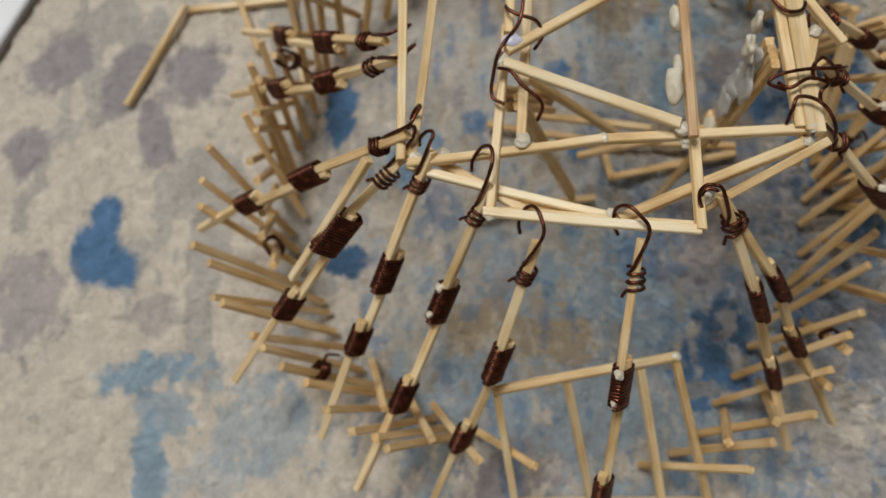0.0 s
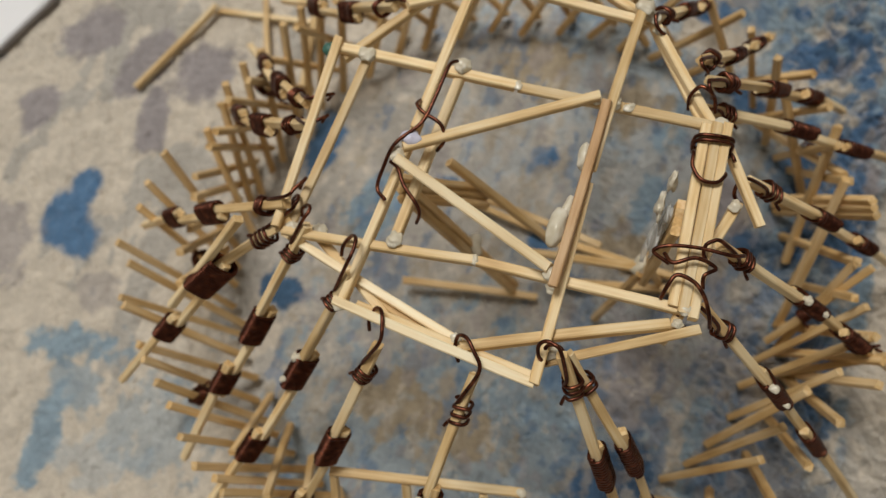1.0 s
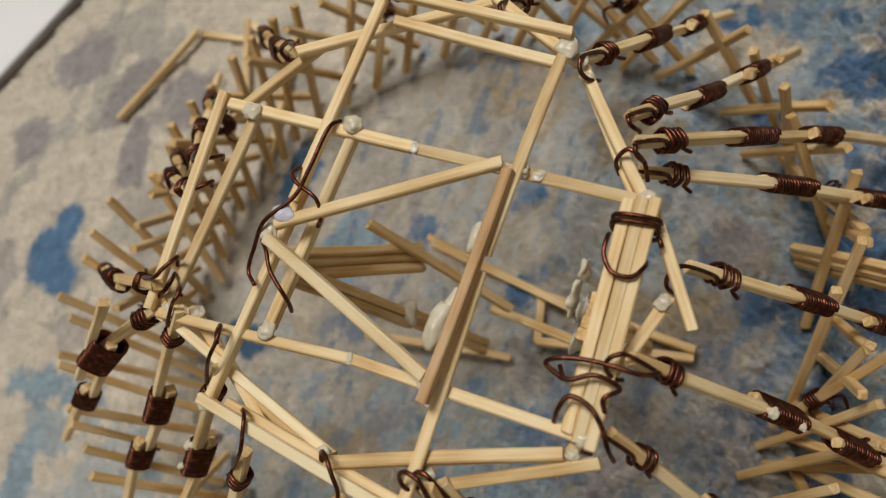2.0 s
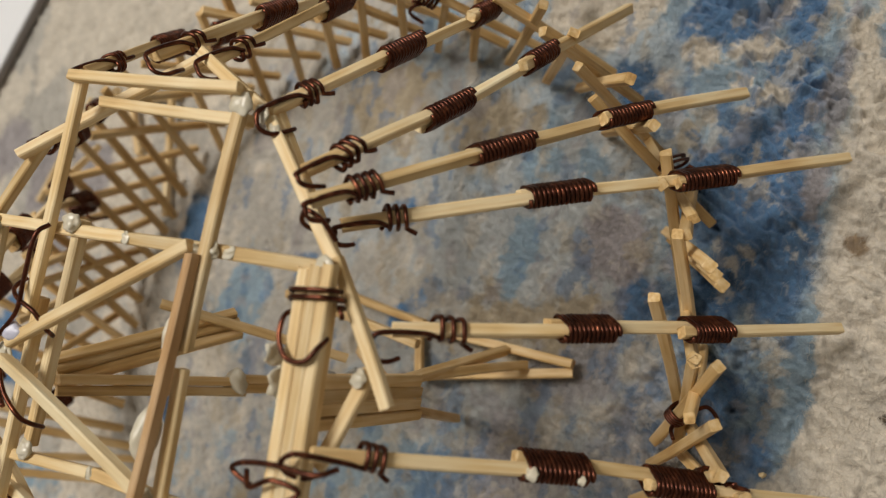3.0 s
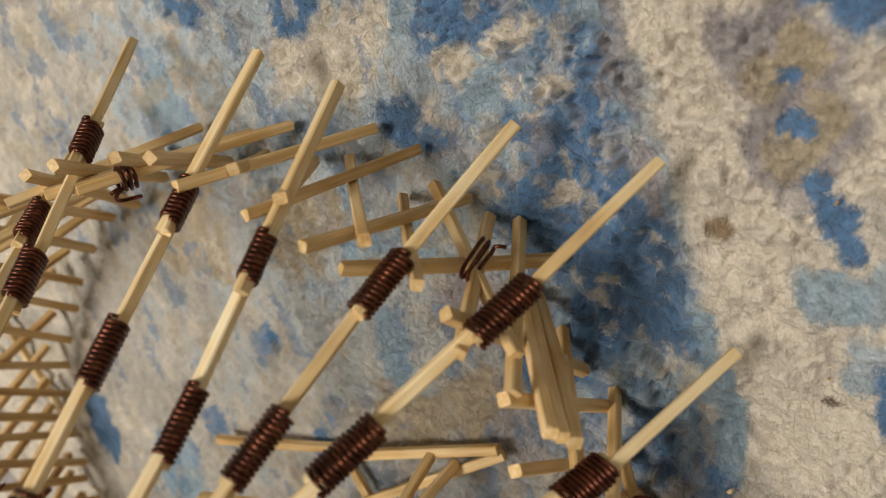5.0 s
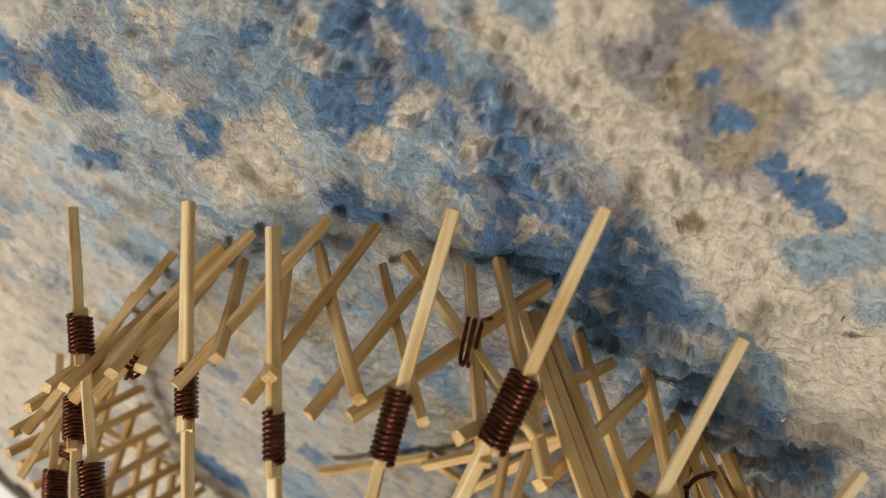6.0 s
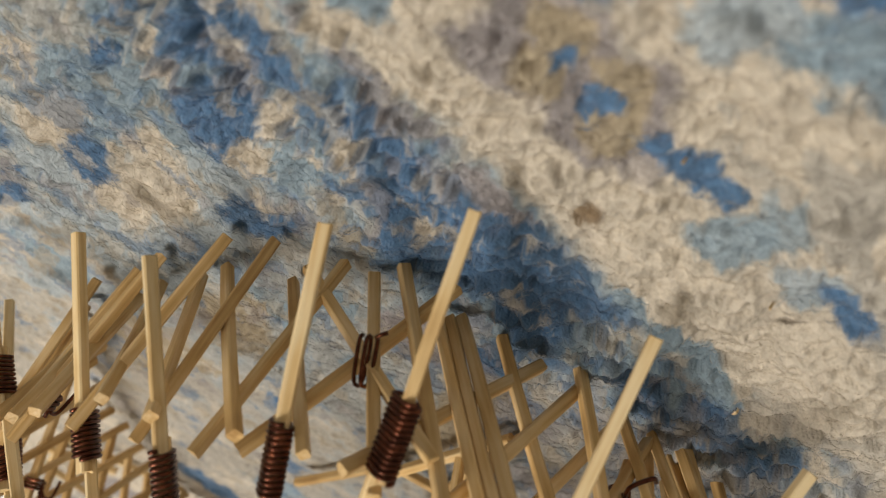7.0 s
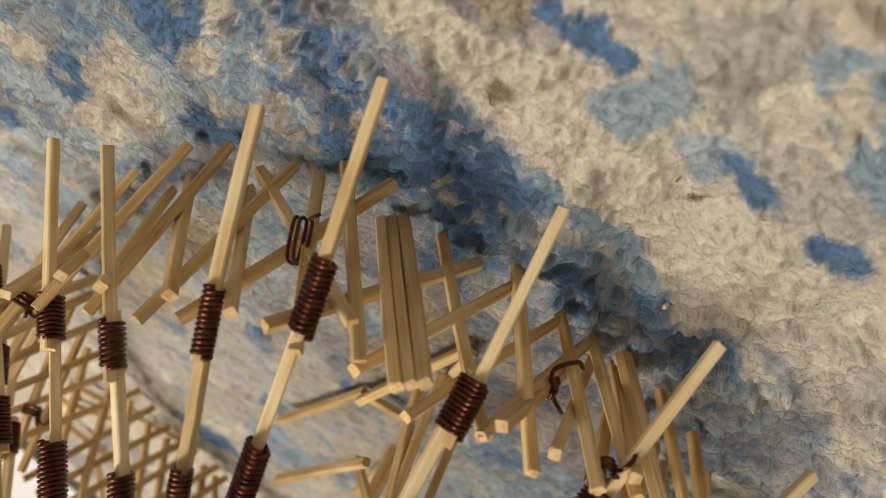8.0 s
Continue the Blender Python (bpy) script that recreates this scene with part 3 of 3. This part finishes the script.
# diagonals
T((7.8, 95.5, 88.6), (43.6, 118.2, 87.6))
T((7.4, 92.6, 88.8), (44, 79.4, 87.0), mat=PALER, label="stick of paler wood")
# left side
T((-15.6, 117.5, 86.5), (-14.8, 73, 81.5))
T((-8.4, 115, 84.2), (-12.8, 72, 79.3))
T((-14, 114.5, 83), (0, 132, 85.5))
T((-2.8, 128.6, 88), (27, 153, 77))
# back
T((9.8, 143.4, 90.8), (47.6, 143.6, 89))
T((13, 140.5, 85.6), (47, 139.6, 84.6))
T((28, 152.5, 80), (49, 141.5, 82.6))
# right side
T((50.2, 140.5, 83.4), (69.4, 118, 82.6))
T((48.8, 143, 81.4), (66.6, 120, 81.0))
T((68.5, 120.5, 83.6), (81.4, 101.2, 82.2))
T((76.4, 105.6, 80.4), (71.6, 90, 81.4))
for k_ in (-2.08, 0.0, 2.08):
    T((68.0 + k_, 118.6 + 0.3 * k_, 86.6), (70.6 + k_, 78.4 - 0.4 * k_, 86.2), turn=0)
for k_ in (-1.1, 1.15):
    T((68.0 + k_, 116, 84.3), (70.6 + k_, 80, 83.9), turn=0)
# front
T((3.2, 61.6, 81.6), (47.4, 57.2, 84.2), mat=PALER)
T((7.5, 62.3, 79.2), (47.2, 58.6, 81.8))
T((-12, 72.6, 77.8), (31, 61.2, 79.4), mat=PALER, label="stick of paler wood")
T((-9, 76, 77), (15, 61.4, 77.2))
T((8.8, 66, 76.4), (24, 60.6, 77.4))
T((31.5, 60.0, 82.0), (69, 75.8, 85))
T((48.2, 62.2, 81.2), (74.6, 76.6, 84.8))
T((70.8, 80.4, 83.4), (68.4, 72.4, 82.8))
# posts and braces: the shade inside the tower is put into this browner wood
P_ = lambda a, b, **k: stick(tower, a, b, mat=WARM, **k)
# inner posts, each a plank of glued sticks
for k_ in (-2.2, 0.0, 2.2):
    P_((7.0 - 0.38 * k_, 90.4 + 0.89 * k_, 77 + 0.27 * k_), (20.4 - 0.38 * k_, 104.8 + 0.89 * k_, 46 + 0.27 * k_), turn=0)
for k_ in (-1.1, 1.1):
    P_((10.6, 88.6 + k_, 79), (21.2, 91.2 + k_, 40), turn=0)
    P_((19.6, 91.6 + k_, 44), (30.8, 94 + k_, 4.4), turn=0)
for k_ in (-3.3, -1.1, 1.1, 3.3):
    P_((65.6, 98 + k_, 83.5 - 0.3 * k_), (64.6, 99 + k_, 42 + 0.4 * k_), turn=0)
P_((63.2, 96.5, 45), (56, 92, 3.5))
P_((63.2, 102, 45), (66, 110.5, 5.6))
P_((11.6, 106, 60), (40.4, 102, 32))
P_((62, 98, 44), (32, 103, 14))
# low braces and feet
P_((13, 113, 22), (52, 108, 23))
P_((-2, 86, 6.2), (38, 93.5, 3))
P_((40, 112, 5.2), (82, 110.6, 4.6))
P_((40.4, 112, 3), (43.6, 99.6, 3.2))
P_((43.4, 99.6, 5), (82, 108.6, 3.4))
P_((4, 118, 4), (42, 112.5, 3))
P_((63, 103, 36), (71, 108, 5))
# glue
for n_, (at_, r_) in enumerate([((7.0, 93.6, 88.4), 2.3), ((-8, 115.4, 86.4), 2.4), ((46.8, 118, 86.4), 2.1), ((50, 118.2, 85.6), 1.6), ((45, 78.6, 86.6), 2.5),
                                ((45.8, 76.4, 84.6), 2.4), ((4.8, 61.2, 81.6), 2.2), ((68.8, 119.0, 86.4), 1.9), ((71, 79, 86.6), 2.0), ((47.4, 141.4, 87.6), 2.6), ((49.6, 141, 85.2), 2.2),
                                ((25.8, 117.4, 85), 1.5), ((28.8, 77.8, 83.4), 1.4), ((11.4, 77.4, 83.2), 2.6), ((13.4, 118.2, 86.4), 2.6), ((75.8, 104.2, 82.2), 2.0),
                                ((-11.8, 74.2, 80.4), 2.0), ((-6, 75.6, 79.4), 2.2), ((70.4, 76.2, 85.4), 1.5), ((48.8, 64.4, 83), 2.3), ((30, 61.5, 81.6), 1.5),
                                ((51.6, 138.6, 84), 1.8), ((43.4, 117.4, 86.8), 1.6), ((9, 143, 88.4), 1.5)]):
    lump(tower, at_, 0.56 * r_, (1.25, 1.2, 0.62), seed=n_, rough=0.55)
lump(tower, (44.2, 104, 87.6), 2.0, (0.7, 1.5, 0.8), seed=31)
lump(tower, (43.2, 88, 87.2), 2.9, (0.7, 1.5, 0.8), seed=32)
lump(tower, (44.0, 92.4, 87.4), 1.7, (0.6, 1.6, 0.8), seed=33)
lump(tower, (8.9, 97.6, 89), 1.9, (1.2, 0.9, 0.8), LILAC, seed=34)
lump(tower, (-18, 116, 83), 1.9, mat=GREEN, name="green_scrap", seed=35)
lump(tower, (62.6, 104.6, 84.6), 2.0, (0.35, 0.9, 1.3), name="glue_wisp", seed=36, rough=0.9)
lump(tower, (61.6, 100.5, 80.6), 2.4, (0.35, 1.2, 1.3), name="glue_wisp", seed=37, rough=0.9)
for n_, (y_, z_, r_) in enumerate([(99.5, 77, 4.2), (97.5, 71, 4.6), (99, 64.5, 4.4), (98, 58, 3.6)]):
    lump(tower, (63.6 - 0.5 * n_, y_, z_), r_, (0.16, 0.85, 1.25), FILM, "glue_film", 60 + n_, 0.9)
lump(tower, (63.4, 99, 44), 2.6, seed=38, rough=0.6)
lump(tower, (20.6, 92, 43), 2.8, seed=39, rough=0.6)
# wires round the rails
wire(tower, [(12.8, 117, 90), (11.9, 114.5, 91.6), (11.3, 106.7, 91.2), (10.2, 101.0, 90.4), (6.4, 95.2, 90.2), (5.0, 90.5, 87.6), (4.8, 86.2, 86), (7.4, 84.0, 86.4)])
wire(tower, [(7.6, 107, 88), (7.8, 105.0, 90), (9.8, 103.4, 90.4), (14.1, 101.9, 90), (15.4, 99.4, 88), (14, 98, 85)])
wire(tower, [(6, 92, 87.6), (8.6, 90.3, 89.4), (11.0, 87.1, 89.4), (14.6, 84.2, 88.6), (15.4, 83.0, 86.6), (14.6, 82, 83)])
coil(tower, (68.2, 114.2, 85.5), (0.10, -1, 0.05), (1, 0, 0), 2.2, 3.5, 2.5, radius=0.42, pitch=1.05, name="wire", tails=True)
wire(tower, [(64.6, 111.6, 86), (64.8, 110.6, 88.0), (65.2, 107.5, 88.5), (67.4, 105.0, 88.7), (70.4, 105.2, 88.6), (71.8, 107.4, 88.0), (71.7, 108.8, 86)])
wire(tower, [(65.7, 86.5, 88.2), (62.2, 88.0, 88.6), (64.6, 89.6, 89.4), (70.2, 90.7, 89.6), (76.5, 91.0, 89.4), (79, 92.4, 87.4)])
wire(tower, [(66.0, 80, 86), (66.4, 82.0, 89), (67.5, 84.3, 89.6), (70.7, 83.9, 89.6), (73.3, 81.8, 89.2), (75.2, 78.9, 87.6), (76.4, 77.5, 84)])
wire(tower, [(64.3, 88.4, 88), (66.3, 86.6, 89.2), (70.1, 88.6, 89.6), (74.2, 88.0, 88.6), (72.4, 85.8, 89), (73, 83.9, 87)])
wire(tower, [(62, 124, 80), (61.4, 124.8, 84), (63, 126.6, 86), (66, 125.4, 85.4), (67.4, 123, 83)])

# ---- arms ----


def arm(inner, joint_a, joint_b, tip, flip=1, loop=0.5, coil_a=10.5, coil_b=8.5, spare=False, residue=False, paler=False):
    """Three sticks end to end, bound at two joints with wire windings, hung from the top frame by a wire hook."""
    p = [Vector(q) for q in (inner, joint_a, joint_b, tip)]
    ob = thing("wired_arm", inner, "pale matchstick arm bound with copper wire, hooked to top frame", "model arm", "arms hung round the tower")
    d = [(b - a).normalized() for a, b in zip(p, p[1:])]
    side = d[0].cross(Vector((0, 0, 1))).normalized()
    lift = side.cross(d[1]).normalized()
    if lift.z < 0:
        lift = -lift
    n = (0.55 * side * flip + 0.8 * lift).normalized()
    g = 1.08
    stick(ob, p[0] + n * 0.0, p[1] + d[0] * 4.6 + n * g, turn=RNG.uniform(-25, 25))
    stick(ob, p[1] - d[1] * 6.5 - n * g, p[2] + d[1] * 5.5 - n * g, turn=RNG.uniform(-25, 25), mat=PALER if paler else None, label="stick of paler wood" if paler else "")
    stick(ob, p[2] - d[2] * 6.2 + n * g, p[3], turn=RNG.uniform(-25, 25))
    if spare:
        stick(ob, p[1] - d[1] * 22 + n * 2.6 + side * 0.6, p[1] + d[1] * 18 + n * 2.6 + side * 0.6, split=True)
    first = coil(ob, p[1], d[0] + d[1], n, coil_a * RNG.uniform(0.92, 1.08), 2.15 if not spare else 2.9, 1.12 if not spare else 1.5)
    coil(ob, p[2], d[1] + d[2], n, coil_b * RNG.uniform(0.9, 1.1), 2.15, 1.12)
    if residue:
        for f_, r_ in ((-0.42, 1.3), (0.3, 0.9)):
            lump(first, p[1] + d[1] * coil_a * f_ + n * 2.2 + lift * 0.8, r_, (0.8, 0.8, 0.6), name="glue_residue", seed=int(p[1].x * 7) % 50, rough=0.5)
    # the hook: a few turns round the stick's head, then over the frame
    s = p[0] + d[0] * 8.5
    coil(ob, s, d[0] + side * RNG.uniform(-0.25, 0.25), side, RNG.uniform(3.0, 5.2), 1.3, 1.3, radius=0.42, pitch=RNG.uniform(1.2, 1.75), name="binding", tails=True)
    up = Vector((0, 0, 1))
    inward = Vector((27, 100, 0)) - Vector((p[0].x, p[0].y, 0))
    inward.normalize()
    w = RNG.uniform(-1.2, 1.2)
    r = loop
    k = flip * (1.6 + 4.6 * r)
    wire(ob, [s + side * 1.5 - d[0] * 1.0, s + up * 2.0 - d[0] * 2.4 + side * 0.8, p[0] + up * 3.8 * r - d[0] * 0.5 + side * w, p[0] + inward * 4.2 * r + up * 5.6 * r + side * (w + 0.25 * k),
              p[0] + inward * 6.6 * r + up * 5.0 * r + side * (w + 0.6 * k), p[0] + inward * 6.4 * r + up * 2.2 * r + side * (w + 0.95 * k), p[0] + inward * 3.6 * r - up * 1.0 + side * (w + 1.05 * k),
              p[0] + inward * 1.6 * r - up * 3.0 + side * (w + 0.9 * k)], name="hook")
    return ob


arm((-13.2, 77.8, 84.6), (-38.4, 75.7, 64.9), (-58.8, 76.4, 43.7), (-79.3, 75.9, 22.0))
arm((-12.6, 76.2, 80.4), (-30.1, 60.4, 69.3), (-44.4, 47.6, 49.9), (-63.0, 31.8, 26.9), spare=True, coil_a=11.5)
arm((-8.1, 75.2, 82.3), (-19.5, 53.9, 58.3), (-27.4, 40.1, 45.3), (-39.6, 17.6, 21.9))
arm((4.7, 67.9, 82.2), (-6.2, 47.3, 57.2), (-16.2, 27.1, 40.1), (-29.1, 4.4, 22.0), residue=True, loop=0.85)
arm((14.6, 55.9, 79.1), (6.9, 33.6, 55.5), (-1.3, 17.7, 35.2), (-11.9, -2.9, 9.0), loop=0.85)
arm((35.8, 55.8, 82.1), (33.1, 27.5, 67.0), (31.4, 5.2, 46.0), (29.4, -20.2, 22.0), residue=True, loop=0.85)
arm((51.0, 63.4, 87.9), (65.2, 47.8, 62.3), (76.2, 35.2, 36.0), (85.7, 17.5, 16.0))
arm((52.0, 64.8, 84.0), (70.0, 52.1, 61.5), (80.1, 42.3, 42.1), (97.3, 24.6, 18.0))
arm((74.5, 81.5, 83.0), (95.9, 75.0, 59.2), (110.9, 70.2, 40.0), (130.5, 63.1, 16.0), residue=True)
arm((74.2, 93.1, 87.4), (99.1, 96.0, 58.6), (114.7, 96.2, 41.4), (138.3, 96.7, 15.2), coil_a=12, coil_b=11, residue=True)
arm((77.6, 111.9, 78.7), (99.1, 118.0, 55.7), (114.2, 122.2, 37.1), (133.9, 128.3, 10.3))
arm((64.4, 125.9, 78.3), (89.5, 139.4, 54.9), (108.6, 149.4, 33.7), (130.3, 161.4, 10.8), loop=0.18, coil_a=12, coil_b=11)
arm((64.2, 127.9, 86.8), (80.6, 144.8, 61.1), (93.5, 158.4, 39.2), (109.5, 173.1, 11.8), loop=0.2, coil_a=12, coil_b=11)
arm((61.5, 132.1, 86.7), (69.6, 150.2, 62.5), (76.3, 167.3, 43.6), (83.6, 188.6, 18.3), loop=0.22, paler=True)
arm((49.8, 141.8, 83.8), (55.8, 161.5, 59.8), (60.2, 178.4, 39.0), (64.8, 199.3, 11.9))
arm((31.0, 150.3, 80.5), (31.4, 175.0, 50.7), (31.5, 194.3, 28.4), (31.6, 211.9, 8.0))
arm((20.6, 150.4, 83.3), (23.3, 169.0, 59.3), (20.5, 183.0, 38.1), (16.6, 202.1, 9.1))
arm((3.7, 146.2, 84.0), (-1.5, 160.3, 62.0), (-7.7, 171.7, 42.0), (-16.9, 188.4, 12.7))
arm((-7.6, 131.1, 82.0), (-27.2, 139.7, 60.0), (-45.4, 149.4, 42.0), (-68.7, 161.9, 19.1))
arm((-19.5, 102.7, 80.5), (-37.2, 114.4, 60.4), (-54.2, 128.1, 40.4), (-74.4, 144.2, 16.8))
arm((-16.4, 97.5, 81.7), (-35.4, 101.1, 64.4), (-53.3, 110.0, 43.6), (-75.0, 120.9, 18.4))

# ---- lattice ring round the foot ----
fence = thing("lattice_ring", (27, 100, 0), "ring fence of crossed pale matchsticks standing on rug", "model fence")
FENCE = []


def F(a, b, **k):
    FENCE.append((Vector(a), Vector(b)))
    return stick(fence, a, b, mat=WARM, **k)


# the stretch to the north-east
F((100.4, 155.2, 1.4), (108.2, 137.9, 38))
for k_ in (-2.05, 0.0, 2.05):
    F((98.2 + 0.56 * k_, 142 - 0.7 * k_, 2.6 - 0.44 * k_), (114.8 + 0.56 * k_, 131.4 - 0.7 * k_, 40 - 0.44 * k_), turn=0)
F((102.3, 133.2, 2), (113.6, 116.2, 39))
F((108.8, 119.8, 2), (114.5, 107, 39.5))
for k_, (a_, b_) in enumerate([((106.3, 106, 2), (121, 99, 39)), ((107, 98, 2), (124, 94, 38)), ((109.4, 92.6, 2), (124, 88, 38)), ((105, 90, 2), (125, 96, 36))]):
    F(a_, b_)
F((107.4, 99, 4), (113.5, 117, 39))
F((87.4, 166.2, 4.5), (108.1, 141.8, 33))
F((105.8, 146.9, 2.3), (86.6, 161.7, 38.2))
F((104.6, 125.1, 3.5), (102.4, 152.0, 39.1))
F((107.8, 117.3, 3.4), (107.0, 137.7, 38.9))
F((106.5, 105.7, 3), (105.0, 126, 39))
F((78.6, 165.1, 2.6), (99.4, 157.0, 39))
F((70.3, 175.3, 3.2), (93.5, 165.4, 39.5))
F((91.7, 161.8, 1.7), (83.4, 166.8, 41))
F((85.3, 173.2, 2.5), (74.8, 173.7, 41))
F((77.7, 179.4, 2.8), (61.7, 181.2, 40))
F((95.5, 157.5, 3), (103, 146, 40))
LR = random.Random(11)


def lattice_stick(th0, r0, th1, r1, top, low=2.4):
    """One stick of the ring, from its foot to its head, in degrees and radii about the tower."""
    t0, t1 = math.radians(th0 + LR.uniform(-1, 1)), math.radians(th1 + LR.uniform(-1.6, 1.6))
    r0, r1 = r0 + LR.uniform(-1.5, 1.5), r1 + LR.uniform(-1.5, 1.5)
    a = Vector((27 + r0 * math.cos(t0), 100 + r0 * math.sin(t0), low + LR.uniform(-0.4, 1.2)))
    b = Vector((27 + r1 * math.cos(t1), 100 + r1 * math.sin(t1), top + LR.uniform(-1.5, 1.5)))
    F(a, a + (b - a).normalized() * LR.uniform(40, 43))


def lattice_sticks():
    """The rest of the ring: two families that lean opposite ways, open to the south."""
    # north and west
    for k in range(20):
        th = 66 + 7.6 * min(k, 11) + 5.0 * max(0, k - 11)
        lattice_stick(th, 83, th - 12, 92, 39)
        lattice_stick(th + 3.5, 90, th + 16, 88, 39)
    # south-west: a close comb that leans outwards, crossed at its end
    for k in range(15):
        th = 192 + 4.2 * k
        lattice_stick(th, 85, th - 7, 97 + 8 * math.exp(-(((th - 208) / 13) ** 2)), 35)
    for k in range(4):
        lattice_stick(226 + 8 * k, 81, 238 + 8 * k, 90, 36)
    # south-east: the feet stand further in towards the east
    for k in range(12):
        th = 283 + 6.5 * k
        foot = 91 - 16 * min(1, k / 6)
        lattice_stick(th, foot, th + 10, foot + 7 + 11 * max(0, min(1, (th - 336) / 14)), 37)
    for k in range(7):
        th = 303 + 8.6 * k
        lattice_stick(th, 85, th - 9, 90, 36)


lattice_sticks()


def tie(at, length=3.0, a=1.8, b=1.25, tail=True):
    """A few wire turns round the stick that passes nearest to a point, taking in its neighbour."""
    at = Vector(at)
    best = None
    for p, q in FENCE:
        d = (q - p).normalized()
        f = max(3.0, min((q - p).length - 3.0, (at - p).dot(d)))
        c = p + d * f
        if best is None or (c - at).length < (best[0] - at).length:
            best = (c, d)
    c, d = best
    wide = (at - c) if (at - c).length > 0.5 else d.orthogonal()
    wide = (wide - d * wide.dot(d)).normalized()
    coil(fence, c + wide * (a - 1.2), d, wide, length, a, b, radius=0.42, pitch=0.95, name="wire_tie", tails=True)
    if tail:
        e = c + wide * (2 * a - 0.8)
        wire(fence, [e, e + wide * 1.5 + d * 2.0, e + wide * 3.5 + d * 2.6 - Vector((0, 0, 1)), e + wide * 4.2 - d * 0.8 - Vector((0, 0, 2))], name="wire_end")


coil(fence, (100.1, 154.5, 21), (0.75, -0.65, 0), (0.35, 0.4, -0.85), 2.3, 3.6, 1.2, radius=0.36, pitch=0.95, name="wire_tie", tails=True)
bound = (Vector((103.5, 99.0, 8)), Vector((117.5, 116.5, 38)))
F(*bound)
bd = (bound[1] - bound[0]).normalized()
coil(fence, bound[0] + bd * 15, bd, bd.cross(Vector((0, 0, 1))), 3.6, 1.3, 1.3, radius=0.42, pitch=1.0, name="wire_tie", tails=True)
wire(fence, [bound[0] + bd * 13 + Vector(q) for q in ((1.5, 0, 0), (3.5, 2, 2), (6, 3.5, 1.5), (8, 1, -1), (6.5, -1.5, -2))], name="wire_end")
wire(fence, [bound[0] + bd * 15 + Vector(q) for q in ((0, -1.4, 0), (-0.5, -3, 1), (0.5, -4.5, 3))], name="wire_end")
tie((120, 97, 34), 4.2, 1.8)
tie((-58, 72, 24), 5.0, 2.4, 1.7)
tie((-54, 125, 32), 6.0, 2.6, 1.9)
tie((-37, 38, 28), 4.0, 2.2, 1.5)
tie((-14, 162, 30))
tie((39, 183, 30))
tie((100, 48, 26))

# ---- stand to the south ----
stand = thing("matchstick_stand", (30, 10, 0), "small open stand of pale matchsticks on splayed legs", "model stand")
S_ = lambda a, b, **k: stick(stand, a, b, **k)
S_((6, 28, 46), (51, 37.6, 44))
S_((7, 27.4, 44.6), (15.4, -12, 1.6))
S_((24, 31, 44), (37, -11.5, 1.6))
S_((42, 34.6, 43), (56, -11, 1.6))
S_((50.6, 36.8, 43.2), (70, -10.6, 1.6))
S_((12, 2, 14), (64, 3.5, 14))
lump(stand, (7.6, 28.2, 45.2), 1.2, seed=51)
lump(stand, (50.4, 37.4, 44.6), 1.2, seed=52)

# ---- loose frame lying to the west ----
loose = thing("matchstick_gate", (-90, 150, 0), "open gate frame of pale matchsticks lying flat on rug", "model gate")
L_ = lambda a, b, **k: stick(loose, a, b, **k)
L_((-117, 125.6, 1.2), (-100.6, 163, 3.0))
L_((-101.6, 162, 1.2), (-62, 166.6, 1.4))
L_((-84, 170, 3.2), (-74, 146, 1.4))
L_((-64, 168, 3.4), (-56, 128, 1.6))
lump(loose, (-100.8, 162.4, 2.4), 1.5, seed=61)

# ---- slivers and a crumb on the pile ----
for at_, to_ in (((145.5, 117.0, -0.6), (145.0, 117.8, 1.5)), ((152.0, 146.5, 0.2), (152.6, 147.6, 2.6))):
    sliver = thing("wood_sliver", at_, "thin pale splinter of wood lying on rug", "splinter", "splinters on the rug")
    hang("splinter_body", stick_mesh((Vector(to_) - Vector(at_)).length, 0.35, RNG), PALE, sliver, along(at_, to_))
crumb = thing("wood_crumb", (124, 97, 0), "tiny pale yellow crumb of wood on rug", "crumb")
lump(crumb, (124, 97, 0.4), 0.9, mat=PALE, name="crumb_body", seed=71, rough=0.5)
